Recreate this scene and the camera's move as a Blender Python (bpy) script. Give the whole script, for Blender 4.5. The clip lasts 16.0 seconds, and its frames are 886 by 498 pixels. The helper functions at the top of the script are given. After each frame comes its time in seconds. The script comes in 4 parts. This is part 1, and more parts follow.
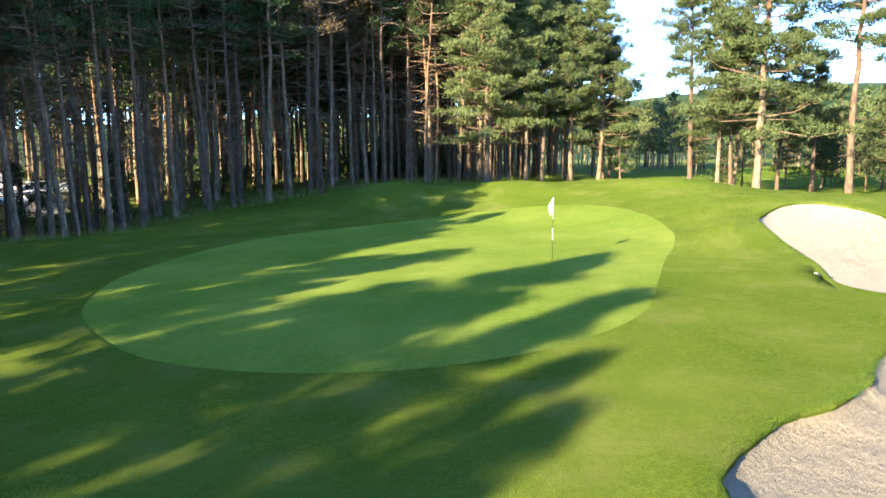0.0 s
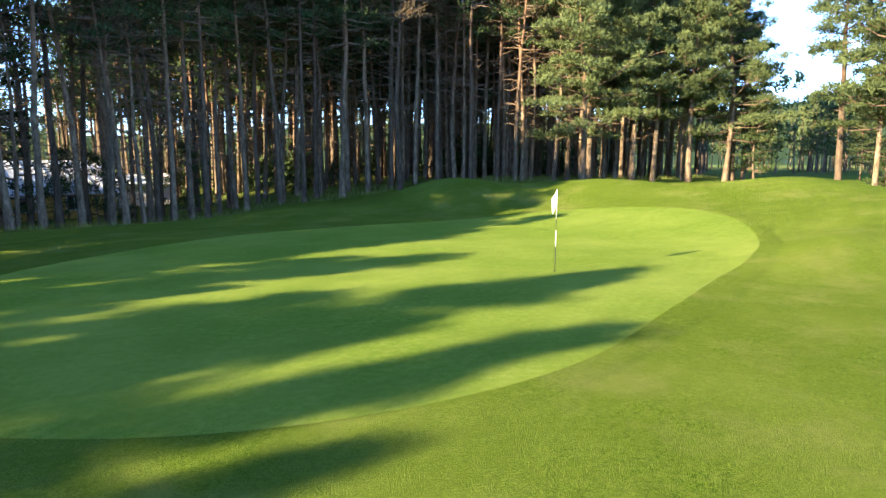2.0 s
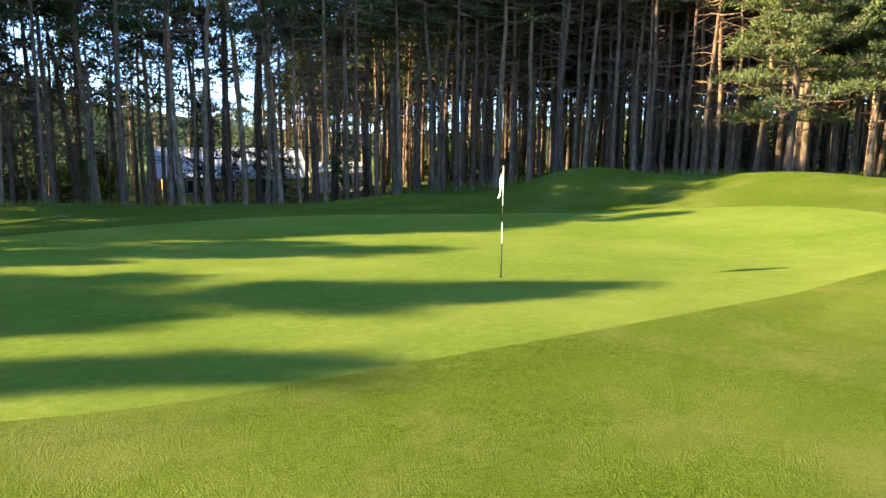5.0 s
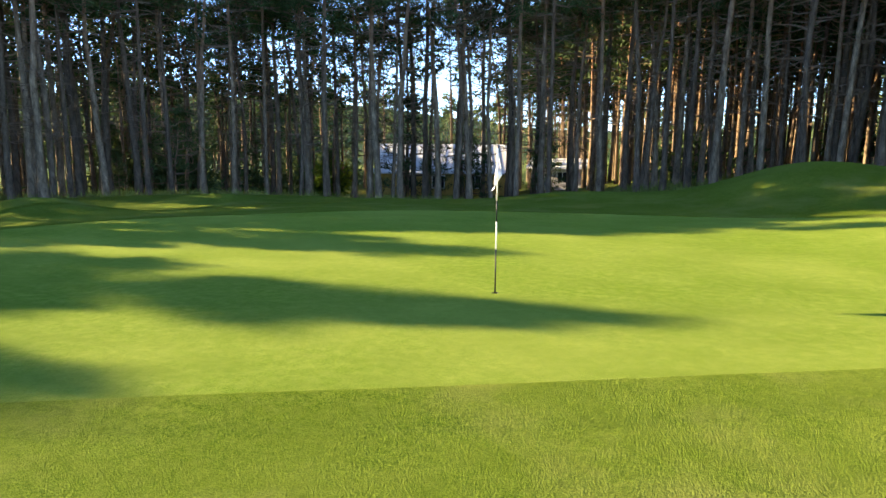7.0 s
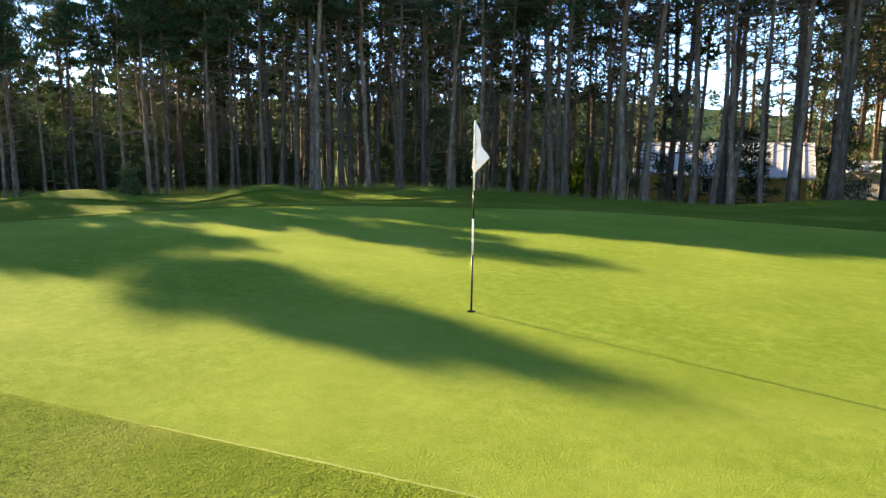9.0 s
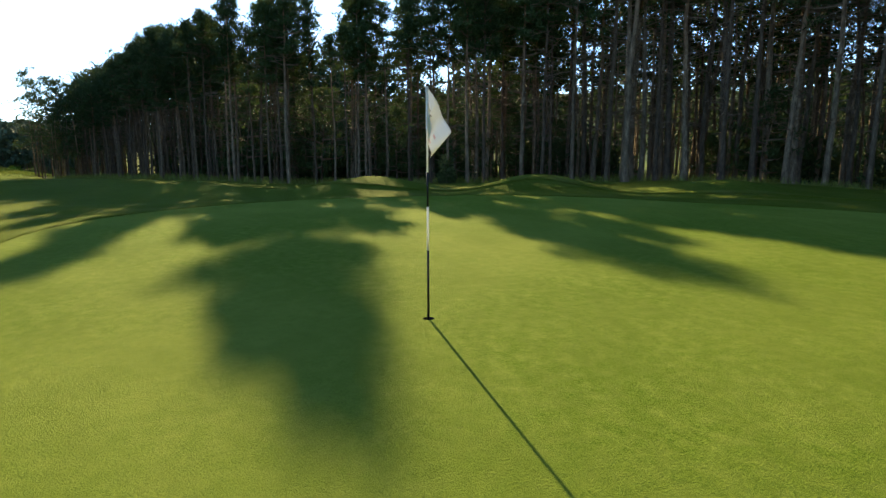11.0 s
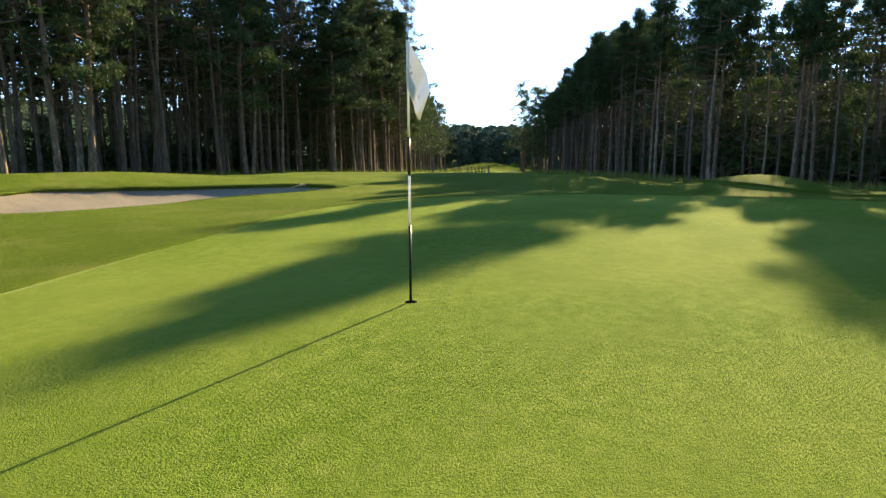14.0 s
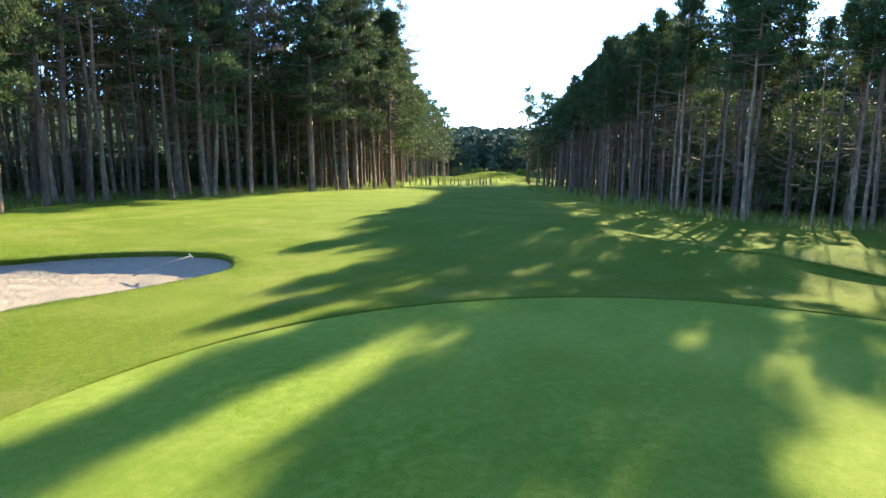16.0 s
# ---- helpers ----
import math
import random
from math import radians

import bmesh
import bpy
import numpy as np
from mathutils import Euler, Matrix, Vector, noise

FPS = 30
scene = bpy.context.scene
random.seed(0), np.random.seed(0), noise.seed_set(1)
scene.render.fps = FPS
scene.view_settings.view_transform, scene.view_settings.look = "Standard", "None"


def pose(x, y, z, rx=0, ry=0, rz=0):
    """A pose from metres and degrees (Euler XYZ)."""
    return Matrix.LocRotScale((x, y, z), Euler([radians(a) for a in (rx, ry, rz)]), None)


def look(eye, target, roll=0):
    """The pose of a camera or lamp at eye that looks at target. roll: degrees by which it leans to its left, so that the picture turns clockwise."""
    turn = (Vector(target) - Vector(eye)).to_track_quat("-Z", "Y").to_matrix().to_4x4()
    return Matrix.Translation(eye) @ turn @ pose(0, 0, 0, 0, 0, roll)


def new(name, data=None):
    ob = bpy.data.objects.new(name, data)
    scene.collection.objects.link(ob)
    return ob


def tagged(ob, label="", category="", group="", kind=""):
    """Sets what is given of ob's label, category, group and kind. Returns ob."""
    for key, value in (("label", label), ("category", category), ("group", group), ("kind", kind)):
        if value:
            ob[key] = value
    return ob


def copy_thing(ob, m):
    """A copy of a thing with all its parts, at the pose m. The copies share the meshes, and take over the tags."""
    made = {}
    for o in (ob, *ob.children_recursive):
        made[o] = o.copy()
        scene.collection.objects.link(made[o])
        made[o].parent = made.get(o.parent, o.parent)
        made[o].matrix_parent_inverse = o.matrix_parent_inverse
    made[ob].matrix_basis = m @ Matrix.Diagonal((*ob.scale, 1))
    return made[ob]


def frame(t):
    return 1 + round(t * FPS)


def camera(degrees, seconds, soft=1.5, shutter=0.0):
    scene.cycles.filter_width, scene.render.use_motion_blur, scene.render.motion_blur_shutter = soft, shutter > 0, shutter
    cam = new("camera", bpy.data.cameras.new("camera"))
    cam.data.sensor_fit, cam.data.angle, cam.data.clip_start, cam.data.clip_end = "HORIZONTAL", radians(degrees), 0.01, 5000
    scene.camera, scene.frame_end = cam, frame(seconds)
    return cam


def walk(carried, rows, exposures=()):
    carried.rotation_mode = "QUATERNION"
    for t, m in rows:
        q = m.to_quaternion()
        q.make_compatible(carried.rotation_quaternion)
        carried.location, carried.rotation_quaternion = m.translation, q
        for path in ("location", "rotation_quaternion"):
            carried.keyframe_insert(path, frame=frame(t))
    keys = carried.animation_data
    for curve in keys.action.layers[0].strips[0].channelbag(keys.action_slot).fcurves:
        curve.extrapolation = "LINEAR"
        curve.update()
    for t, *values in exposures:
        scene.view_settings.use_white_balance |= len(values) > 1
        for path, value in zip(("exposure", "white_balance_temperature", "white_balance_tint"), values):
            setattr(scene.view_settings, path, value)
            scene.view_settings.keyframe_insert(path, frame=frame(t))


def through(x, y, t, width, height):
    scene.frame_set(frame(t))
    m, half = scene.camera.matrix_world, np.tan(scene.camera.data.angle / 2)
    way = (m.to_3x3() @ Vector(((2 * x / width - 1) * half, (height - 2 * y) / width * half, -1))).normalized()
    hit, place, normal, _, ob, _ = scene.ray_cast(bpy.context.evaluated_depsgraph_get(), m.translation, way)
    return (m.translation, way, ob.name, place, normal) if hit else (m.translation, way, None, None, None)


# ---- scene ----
cam = camera(71.0, 16.0)
PATH = [
    (0, (-18.056, -11.844, 3.558), (-16.618, -10.486, 3.261), -0.4),
    (0.5, (-16.156, -11.894, 3.415), (-14.806, -10.448, 3.121), -0.4),
    (1, (-14.288, -11.88, 3.219), (-13.028, -10.354, 2.928), -0.2),
    (1.5, (-12.613, -11.85, 3.027), (-11.445, -10.252, 2.74), 0.0),
    (2, (-11.048, -11.773, 2.846), (-9.975, -10.109, 2.564), 0.1),
    (2.5, (-9.713, -11.858, 2.715), (-8.743, -10.131, 2.439), 0.5),
    (3, (-8.418, -11.89, 2.63), (-7.563, -10.103, 2.355), 0.8),
    (5.5, (-1.687, -10.95, 2.226), (-1.558, -8.977, 1.925), 0.6),
    (6, (-0.516, -10.405, 2.184), (-0.6, -8.43, 1.878), 0.6),
    (6.5, (0.584, -9.622, 2.104), (0.285, -7.668, 1.8), 0.4),
    (7, (1.543, -8.836, 2.042), (1.037, -6.925, 1.736), 0.4),
    (7.5, (2.454, -7.968, 1.977), (1.735, -6.127, 1.67), 0.4),
    (8, (3.198, -7.054, 1.9), (2.269, -5.31, 1.592), 0.5),
    (8.5, (3.865, -6.153, 1.844), (2.719, -4.543, 1.536), 0.6),
    (9, (4.372, -5.217, 1.778), (3.031, -3.765, 1.47), 0.8),
    (11.5, (5.536, -0.336, 1.556), (3.573, -0.145, 1.222), -0.2),
    (12, (5.362, 0.426, 1.464), (3.391, 0.347, 1.135), 0.0),
    (12.5, (5.208, 1.136, 1.419), (3.266, 0.79, 1.09), -0.2),
    (13, (4.999, 1.745, 1.378), (3.111, 1.172, 1.049), -0.3),
    (13.5, (4.642, 2.243, 1.313), (2.83, 1.461, 0.987), -0.3),
    (14, (4.321, 2.654, 1.291), (2.587, 1.713, 0.967), -0.2),
    (14.5, (3.809, 2.945, 1.342), (2.09, 1.975, 1.016), -0.2),
    (15, (2.628, 2.763, 1.714), (0.909, 1.794, 1.388), -0.1),
    (15.5, (0.681, 1.978, 2.147), (-1.04, 1.013, 1.82), 0.1),
    (16, (-2.185, 0.813, 2.669), (-3.905, -0.153, 2.342), 0.2),
]
walk(cam, [(t, look(eye, target, roll)) for t, eye, target, roll in PATH],
     exposures=[(0, 2.8, 5850, 10), (3, 2.63, 6200, 10), (6.5, 2.66, 6650, 10), (9, 2.56, 6900, 10), (11.5, 1.6, 7050, 2), (12.2, 2.0, 6950, 2), (13.5, 2.08, 6700, 5), (14.8, 2.12, 6600, 9), (16, 3.08, 5900, 10)])

# ---- light ----
SUN_ELEVATION = 18.0
world = bpy.data.worlds.new("sky")
scene.world = world
world.use_nodes = True
wn = world.node_tree
sky = wn.nodes.new("ShaderNodeTexSky")
sky.sky_type = "NISHITA"
sky.sun_disc = False
sky.sun_elevation = radians(SUN_ELEVATION)
sky.sun_rotation = radians(-90)
sky.air_density = 0.7
sky.dust_density = 0.15
sky.altitude = 2500
sky.ozone_density = 2.0
wn.nodes["Background"].inputs[1].default_value = 0.15
rich = wn.nodes.new("ShaderNodeHueSaturation")
rich.inputs["Saturation"].default_value = 1.02
wn.links.new(sky.outputs[0], rich.inputs["Color"])
wn.links.new(rich.outputs[0], wn.nodes["Background"].inputs[0])
sun_data = bpy.data.lights.new("sun", "SUN")
sun_data.energy = 4.8
sun_data.angle = radians(0.45)
sun_data.color = (1.0, 0.78, 0.47)
sun = new("sun", sun_data)
sun.matrix_world = look((-60, 0, 60 * math.tan(radians(SUN_ELEVATION))), (0, 0, 0))


# ---- materials ----
class Mat:
    """A node material with a short way to add nodes."""

    def __init__(self, name):
        self.m = bpy.data.materials.new(name)
        self.m.use_nodes = True
        self.t = self.m.node_tree
        self.bsdf = self.t.nodes["Principled BSDF"]
        self.coord = self.t.nodes.new("ShaderNodeTexCoord")

    def node(self, kind, **values):
        n = self.t.nodes.new("ShaderNode" + kind)
        for key, value in values.items():
            n.inputs[key.replace("_", " ")].default_value = value
        return n

    def link(self, a, b):
        self.t.links.new(a, b)

    def noise(self, scale, detail=3.0, stretch=None, rough=0.55, space="Object"):
        n = self.node("TexNoise", Scale=scale, Detail=detail, Roughness=rough)
        src = self.coord.outputs[space]
        if stretch:
            mp = self.node("Mapping", Scale=stretch)
            self.link(src, mp.inputs[0])
            src = mp.outputs[0]
        self.link(src, n.inputs["Vector"])
        return n.outputs["Fac"]

    def ramp(self, fac, stops):
        n = self.t.nodes.new("ShaderNodeValToRGB")
        while len(n.color_ramp.elements) < len(stops):
            n.color_ramp.elements.new(0.5)
        for e, (p, c) in zip(n.color_ramp.elements, stops):
            e.position = p
            e.color = (*c, 1) if len(c) == 3 else c
        self.link(fac, n.inputs[0])
        return n.outputs[0]

    def mix(self, fac, a, b, how="MIX"):
        n = self.t.nodes.new("ShaderNodeMix")
        n.data_type = "RGBA"
        n.blend_type = how
        for sock, v in ((n.inputs[0], fac), (n.inputs[6], a), (n.inputs[7], b)):
            if isinstance(v, (int, float)):
                sock.default_value = v
            elif isinstance(v, tuple):
                sock.default_value = (*v, 1)
            else:
                self.link(v, sock)
        return n.outputs[2]

    def math(self, how, a, b=0.0):
        n = self.t.nodes.new("ShaderNodeMath")
        n.operation = how
        for sock, v in ((n.inputs[0], a), (n.inputs[1], b)):
            if isinstance(v, (int, float)):
                sock.default_value = v
            else:
                self.link(v, sock)
        return n.outputs[0]

    def bump(self, height, strength, distance):
        n = self.node("Bump", Strength=strength, Distance=distance)
        self.link(height, n.inputs["Height"])
        self.link(n.outputs[0], self.bsdf.inputs["Normal"])

    def finish(self, colour, rough=0.8, metal=0.0, spec=0.3):
        if isinstance(colour, tuple):
            self.bsdf.inputs["Base Color"].default_value = (*colour, 1)
        else:
            self.link(colour, self.bsdf.inputs["Base Color"])
        self.bsdf.inputs["Roughness"].default_value = rough
        self.bsdf.inputs["Metallic"].default_value = metal
        self.bsdf.inputs["Specular IOR Level"].default_value = spec
        return self.m


def plain(name, colour, rough=0.6, metal=0.0, grain=60.0, amount=0.25):
    k = Mat(name)
    f = k.noise(grain, 3)
    dark = tuple(c * (1 - amount) for c in colour)
    return k.finish(k.ramp(f, [(0.3, dark), (0.7, colour)]), rough, metal)


def grass(k, dark, light, yellow, blade=95.0, patch=0.35, tufty=0.6):
    """Mown turf: blade-scale grain, hand-sized mottling, mower streaks and broad patches."""
    fine = k.noise(blade, 2, rough=0.8)
    mid = k.noise(7.0, 4)
    tuft = k.noise(19.0, 3, rough=0.7)
    streak = k.noise(1.1, 4, (1, 3.2, 1))
    broad = k.noise(patch, 4)
    clump = k.noise(blade * 0.34, 3, rough=0.65)
    c = k.ramp(k.math("ADD", k.math("MULTIPLY", fine, 0.68), k.math("MULTIPLY", clump, 0.32)), [(0.42, dark), (0.57, light)])
    c = k.mix(k.ramp(mid, [(0.4, (0, 0, 0)), (0.72, (0.6, 0.6, 0.6))]), c, yellow)
    c = k.mix(k.ramp(tuft, [(0.36, (tufty, tufty, tufty)), (0.5, (0, 0, 0))]), c, tuple(v * 1.1 for v in dark))
    c = k.mix(k.ramp(streak, [(0.42, (0, 0, 0)), (0.7, (0.45, 0.45, 0.45))]), c, tuple(v * 0.62 for v in light))
    c = k.mix(k.ramp(broad, [(0.38, (0, 0, 0)), (0.66, (0.6, 0.6, 0.6))]), c, yellow)
    worn = k.noise(patch * 2.3, 5, (1.0, 1.7, 1.0))
    return k.mix(k.ramp(worn, [(0.42, (0, 0, 0)), (0.7, (0.55, 0.55, 0.55))]), c, tuple(v * 0.7 for v in light))


def green_material():
    k = Mat("putting_turf")
    c = grass(k, (0.062, 0.118, 0.008), (0.168, 0.246, 0.03), (0.228, 0.274, 0.052), 125.0, 0.22, 0.22)
    specks = k.noise(26.0, 1)
    c = k.mix(k.ramp(specks, [(0.74, (0, 0, 0)), (0.8, (0.5, 0.5, 0.5))]), c, (0.09, 0.1, 0.03))
    k.bump(k.math("ADD", k.noise(120, 2, rough=0.75), k.noise(48, 3, rough=0.7)), 1.0, 0.018)
    return k.finish(c, 1.0, 0, 0.02)


def fairway_material():
    """Apron, rough and forest floor of one sheet, told apart by the painted zones."""
    k = Mat("course_turf")
    zone = k.t.nodes.new("ShaderNodeAttribute")
    zone.attribute_name = "zone"
    sep = k.t.nodes.new("ShaderNodeSeparateColor")
    k.link(zone.outputs["Color"], sep.inputs[0])
    apron = grass(k, (0.046, 0.094, 0.006), (0.172, 0.252, 0.025), (0.206, 0.26, 0.042), 62.0, 0.3)
    dry = k.noise(0.5, 5, rough=0.6)
    apron = k.mix(k.ramp(dry, [(0.5, (0, 0, 0)), (0.72, (0.5, 0.5, 0.5))]), apron, (0.27, 0.275, 0.08))
    rough = grass(k, (0.05, 0.1, 0.008), (0.17, 0.248, 0.029), (0.196, 0.252, 0.042), 32.0, 0.25)
    floor = grass(k, (0.05, 0.085, 0.014), (0.15, 0.21, 0.04), (0.2, 0.2, 0.07), 14.0, 0.3)
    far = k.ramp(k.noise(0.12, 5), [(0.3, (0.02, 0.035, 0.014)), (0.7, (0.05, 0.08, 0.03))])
    wobble = k.math("MULTIPLY", k.math("SUBTRACT", k.noise(0.8, 4), 0.5), 0.5)

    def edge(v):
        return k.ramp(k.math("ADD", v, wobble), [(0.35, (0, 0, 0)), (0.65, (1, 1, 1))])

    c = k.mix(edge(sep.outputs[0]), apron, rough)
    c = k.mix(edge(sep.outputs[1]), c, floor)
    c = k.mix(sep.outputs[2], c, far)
    k.bump(k.math("ADD", k.noise(70, 2, rough=0.75), k.noise(30, 3, rough=0.7)), 1.0, 0.09)
    return k.finish(c, 1.0, 0, 0.02)


def sand_material(name, tone):
    k = Mat(name)
    dry, pale = (0.36 * tone, 0.31 * tone, 0.22 * tone), (0.58 * tone, 0.5 * tone, 0.36 * tone)
    c = k.ramp(k.noise(140, 2), [(0.3, dry), (0.7, pale)])
    c = k.mix(k.ramp(k.noise(1.2, 4), [(0.4, (0, 0, 0)), (0.75, (0.5, 0.5, 0.5))]), c, (0.4 * tone, 0.34 * tone, 0.26 * tone))
    c = k.mix(k.ramp(k.noise(9.0, 4, rough=0.7), [(0.56, (0, 0, 0)), (0.7, (0.65, 0.65, 0.65))]), c, tuple(0.5 * v for v in dry))
    c = k.mix(k.ramp(k.noise(34.0, 3, rough=0.75), [(0.66, (0, 0, 0)), (0.74, (0.8, 0.8, 0.8))]), c, tuple(0.25 * v for v in dry))
    k.bump(k.math("ADD", k.noise(60, 3), k.math("MULTIPLY", k.noise(7, 4), 2.2)), 0.7, 0.045)
    return k.finish(c, 0.9, 0, 0.1)


def bark_material(name, low, high, start, end):
    """Grey plated bark below, thin orange bark above."""
    k = Mat(name)
    xyz = k.t.nodes.new("ShaderNodeSeparateXYZ")
    k.link(k.coord.outputs["Object"], xyz.inputs[0])
    hgt = k.node("MapRange", From_Min=start, From_Max=end)
    k.link(k.math("ADD", xyz.outputs[2], k.math("MULTIPLY", k.noise(1.5, 3), 3.0)), hgt.inputs["Value"])
    plates = k.noise(6.5, 5, (1, 1, 0.3), 0.75)
    lowc = k.ramp(plates, [(0.34, tuple(c * 0.3 for c in low)), (0.56, low), (0.72, tuple(min(1, c * 1.9) for c in low))])
    highc = k.ramp(plates, [(0.3, tuple(c * 0.55 for c in high)), (0.7, high)])
    info = k.t.nodes.new("ShaderNodeObjectInfo")
    c = k.mix(hgt.outputs[0], lowc, highc)
    geo = k.t.nodes.new("ShaderNodeNewGeometry")
    vary = k.math("FRACT", k.math("ADD", info.outputs["Random"], geo.outputs["Random Per Island"]))
    c = k.mix(k.ramp(vary, [(0.2, (0, 0, 0)), (0.8, (0.75, 0.75, 0.75))]), c, k.ramp(plates, [(0.3, (0.03, 0.022, 0.016)), (0.75, (0.12, 0.085, 0.06))]))
    k.bump(k.noise(9.0, 5, (1, 1, 0.25), 0.7), 0.9, 0.06)
    return k.finish(c, 0.9, 0, 0.15)


def needle_material(name, dark, light, through=0.22):
    k = Mat(name)
    geo = k.t.nodes.new("ShaderNodeNewGeometry")
    info = k.t.nodes.new("ShaderNodeObjectInfo")
    f = k.math("ADD", k.math("MULTIPLY", geo.outputs["Random Per Island"], 0.6), k.math("MULTIPLY", info.outputs["Random"], 0.4))
    c = k.ramp(f, [(0.1, dark), (0.9, light)])
    k.finish(c, 0.75, 0, 0.08)
    tr = k.node("BsdfTranslucent")
    k.link(c, tr.inputs[0])
    ms = k.node("MixShader", Fac=through)
    k.link(k.bsdf.outputs[0], ms.inputs[1])
    k.link(tr.outputs[0], ms.inputs[2])
    k.link(ms.outputs[0], k.t.nodes["Material Output"].inputs[0])
    return k.m


M_EDGE = plain("pale_green_edge", (0.15, 0.2, 0.04), 1.0, 0, 30, 0.35)
M_GREEN = green_material()
M_TURF = fairway_material()
M_SAND = sand_material("pale_sand", 0.74)
M_SAND_GREY = sand_material("grey_sand", 0.5)
M_BARK = bark_material("pine_bark", (0.25, 0.182, 0.118), (0.28, 0.155, 0.085), 6.0, 11.0)
M_TWIG = plain("dead_twig", (0.155, 0.105, 0.068), 0.9, 0, 8)
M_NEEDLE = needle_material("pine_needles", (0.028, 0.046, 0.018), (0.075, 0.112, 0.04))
# lighter copy of the pine needles, with sunlight painted into the colour
M_NEEDLE_SUNLIT = needle_material("sunlit_pine_needles", (0.045, 0.066, 0.026), (0.145, 0.18, 0.068))
M_NEEDLE_DEAD = needle_material("dead_brown_needles", (0.1, 0.06, 0.035), (0.24, 0.14, 0.09))
M_NEEDLE_DULL = needle_material("dull_brownish_needles", (0.06, 0.046, 0.026), (0.14, 0.108, 0.062))
M_LEAF = needle_material("shrub_leaves", (0.06, 0.11, 0.015), (0.2, 0.28, 0.03))
M_BLADE = needle_material("long_grass_blades", (0.08, 0.13, 0.02), (0.26, 0.29, 0.07))
# needle colour greyed and lightened: distance haze painted in
M_NEEDLE_HAZED = needle_material("hazy_far_canopy", (0.035, 0.055, 0.034), (0.07, 0.1, 0.058), 0.03)
M_POLE_WHITE = needle_material("white_fibreglass", (0.8, 0.8, 0.78), (0.84, 0.84, 0.82), 0.35)
M_LIP_BLADE = needle_material("lip_blades", (0.03, 0.07, 0.008), (0.1, 0.16, 0.025))
M_WHITE = plain("white_paint", (0.8, 0.8, 0.78), 0.4, 0, 40, 0.06)
M_BLACK = plain("black_paint", (0.012, 0.012, 0.012), 0.4, 0, 40, 0.2)
M_METAL_ROOF = plain("pale_sheet_roof", (0.78, 0.78, 0.8), 0.5, 0.0, 3, 0.12)
M_YELLOW = plain("yellow_render", (0.62, 0.4, 0.1), 0.8, 0, 5, 0.15)
M_GREY_WALL = plain("grey_render", (0.55, 0.54, 0.52), 0.8, 0, 5, 0.15)
M_WOOD = plain("weathered_wood", (0.23, 0.17, 0.12), 0.85, 0, 12, 0.4)
M_GLASS_DARK = plain("dark_window_glass", (0.03, 0.035, 0.04), 0.1, 0, 2, 0.1)
M_STEEL = plain("galvanised_steel", (0.4, 0.42, 0.44), 0.5, 0.8, 10, 0.2)


# ---- mesh helpers ----
def mesh_object(name, verts, faces, material, parent=None, smooth=False, label=""):
    me = bpy.data.meshes.new(name)
    if isinstance(faces, np.ndarray):
        v = np.asarray(verts, np.float32)
        n, k = faces.shape
        me.vertices.add(len(v))
        me.vertices.foreach_set("co", v.ravel())
        me.loops.add(n * k)
        me.loops.foreach_set("vertex_index", faces.astype(np.int32).ravel())
        me.polygons.add(n)
        me.polygons.foreach_set("loop_start", np.arange(0, n * k, k, dtype=np.int32))
        me.update(calc_edges=True)
    else:
        me.from_pydata([tuple(v) for v in verts], [], faces)
    me.materials.append(material)
    me.polygons.foreach_set("use_smooth", [smooth] * len(me.polygons))
    me.update()
    ob = new(name, me)
    if parent is not None:
        ob.parent = parent
    if label:
        ob["label"] = label
    return ob


def part(name, bm, material, parent, label="", smooth=False):
    me = bpy.data.meshes.new(name)
    bm.to_mesh(me)
    bm.free()
    me.materials.append(material)
    if smooth:
        me.polygons.foreach_set("use_smooth", [True] * len(me.polygons))
    ob = new(name, me)
    if parent is not None:
        ob.parent = parent
    if label:
        ob["label"] = label
    return ob


def box(bm, centre, size, turn=None, bevel=0.0):
    m = Matrix.Translation(centre)
    if turn is not None:
        m = m @ turn
    r = bmesh.ops.create_cube(bm, size=1.0, matrix=m @ Matrix.Diagonal((*size, 1)))
    if bevel:
        edges = list({e for v in r["verts"] for e in v.link_edges})
        bmesh.ops.bevel(bm, geom=edges, offset=bevel, segments=2, affect="EDGES", profile=0.5)


def tube(points, radii, sides=7, cap=True):
    """Verts and faces of a tapered tube along points."""
    verts, faces = [], []
    pts = [Vector(p) for p in points]
    for i, p in enumerate(pts):
        d = (pts[min(i + 1, len(pts) - 1)] - pts[max(i - 1, 0)]).normalized()
        a = d.orthogonal().normalized() if abs(d.z) < 0.9 else Vector((1, 0, 0)).cross(d).normalized()
        b = d.cross(a)
        for s in range(sides):
            w = 2 * math.pi * s / sides
            verts.append(p + (a * math.cos(w) + b * math.sin(w)) * radii[i])
    for i in range(len(pts) - 1):
        for s in range(sides):
            q = (s + 1) % sides
            faces.append((i * sides + s, i * sides + q, (i + 1) * sides + q, (i + 1) * sides + s))
    if cap:
        faces.append(tuple(range((len(pts) - 1) * sides, len(pts) * sides)))
        faces.append(tuple(reversed(range(sides))))
    return verts, faces


def gather(pieces):
    verts, faces = [], []
    for v, f in pieces:
        n = len(verts)
        verts += list(v)
        faces += [tuple(i + n for i in g) for g in f]
    return np.array([tuple(v) for v in verts]), np.array(faces)


def empty(name, x, y, z, turn=0.0):
    ob = new(name)
    ob.empty_display_size = 0.3
    ob.matrix_basis = pose(x, y, z, 0, 0, turn)
    return ob


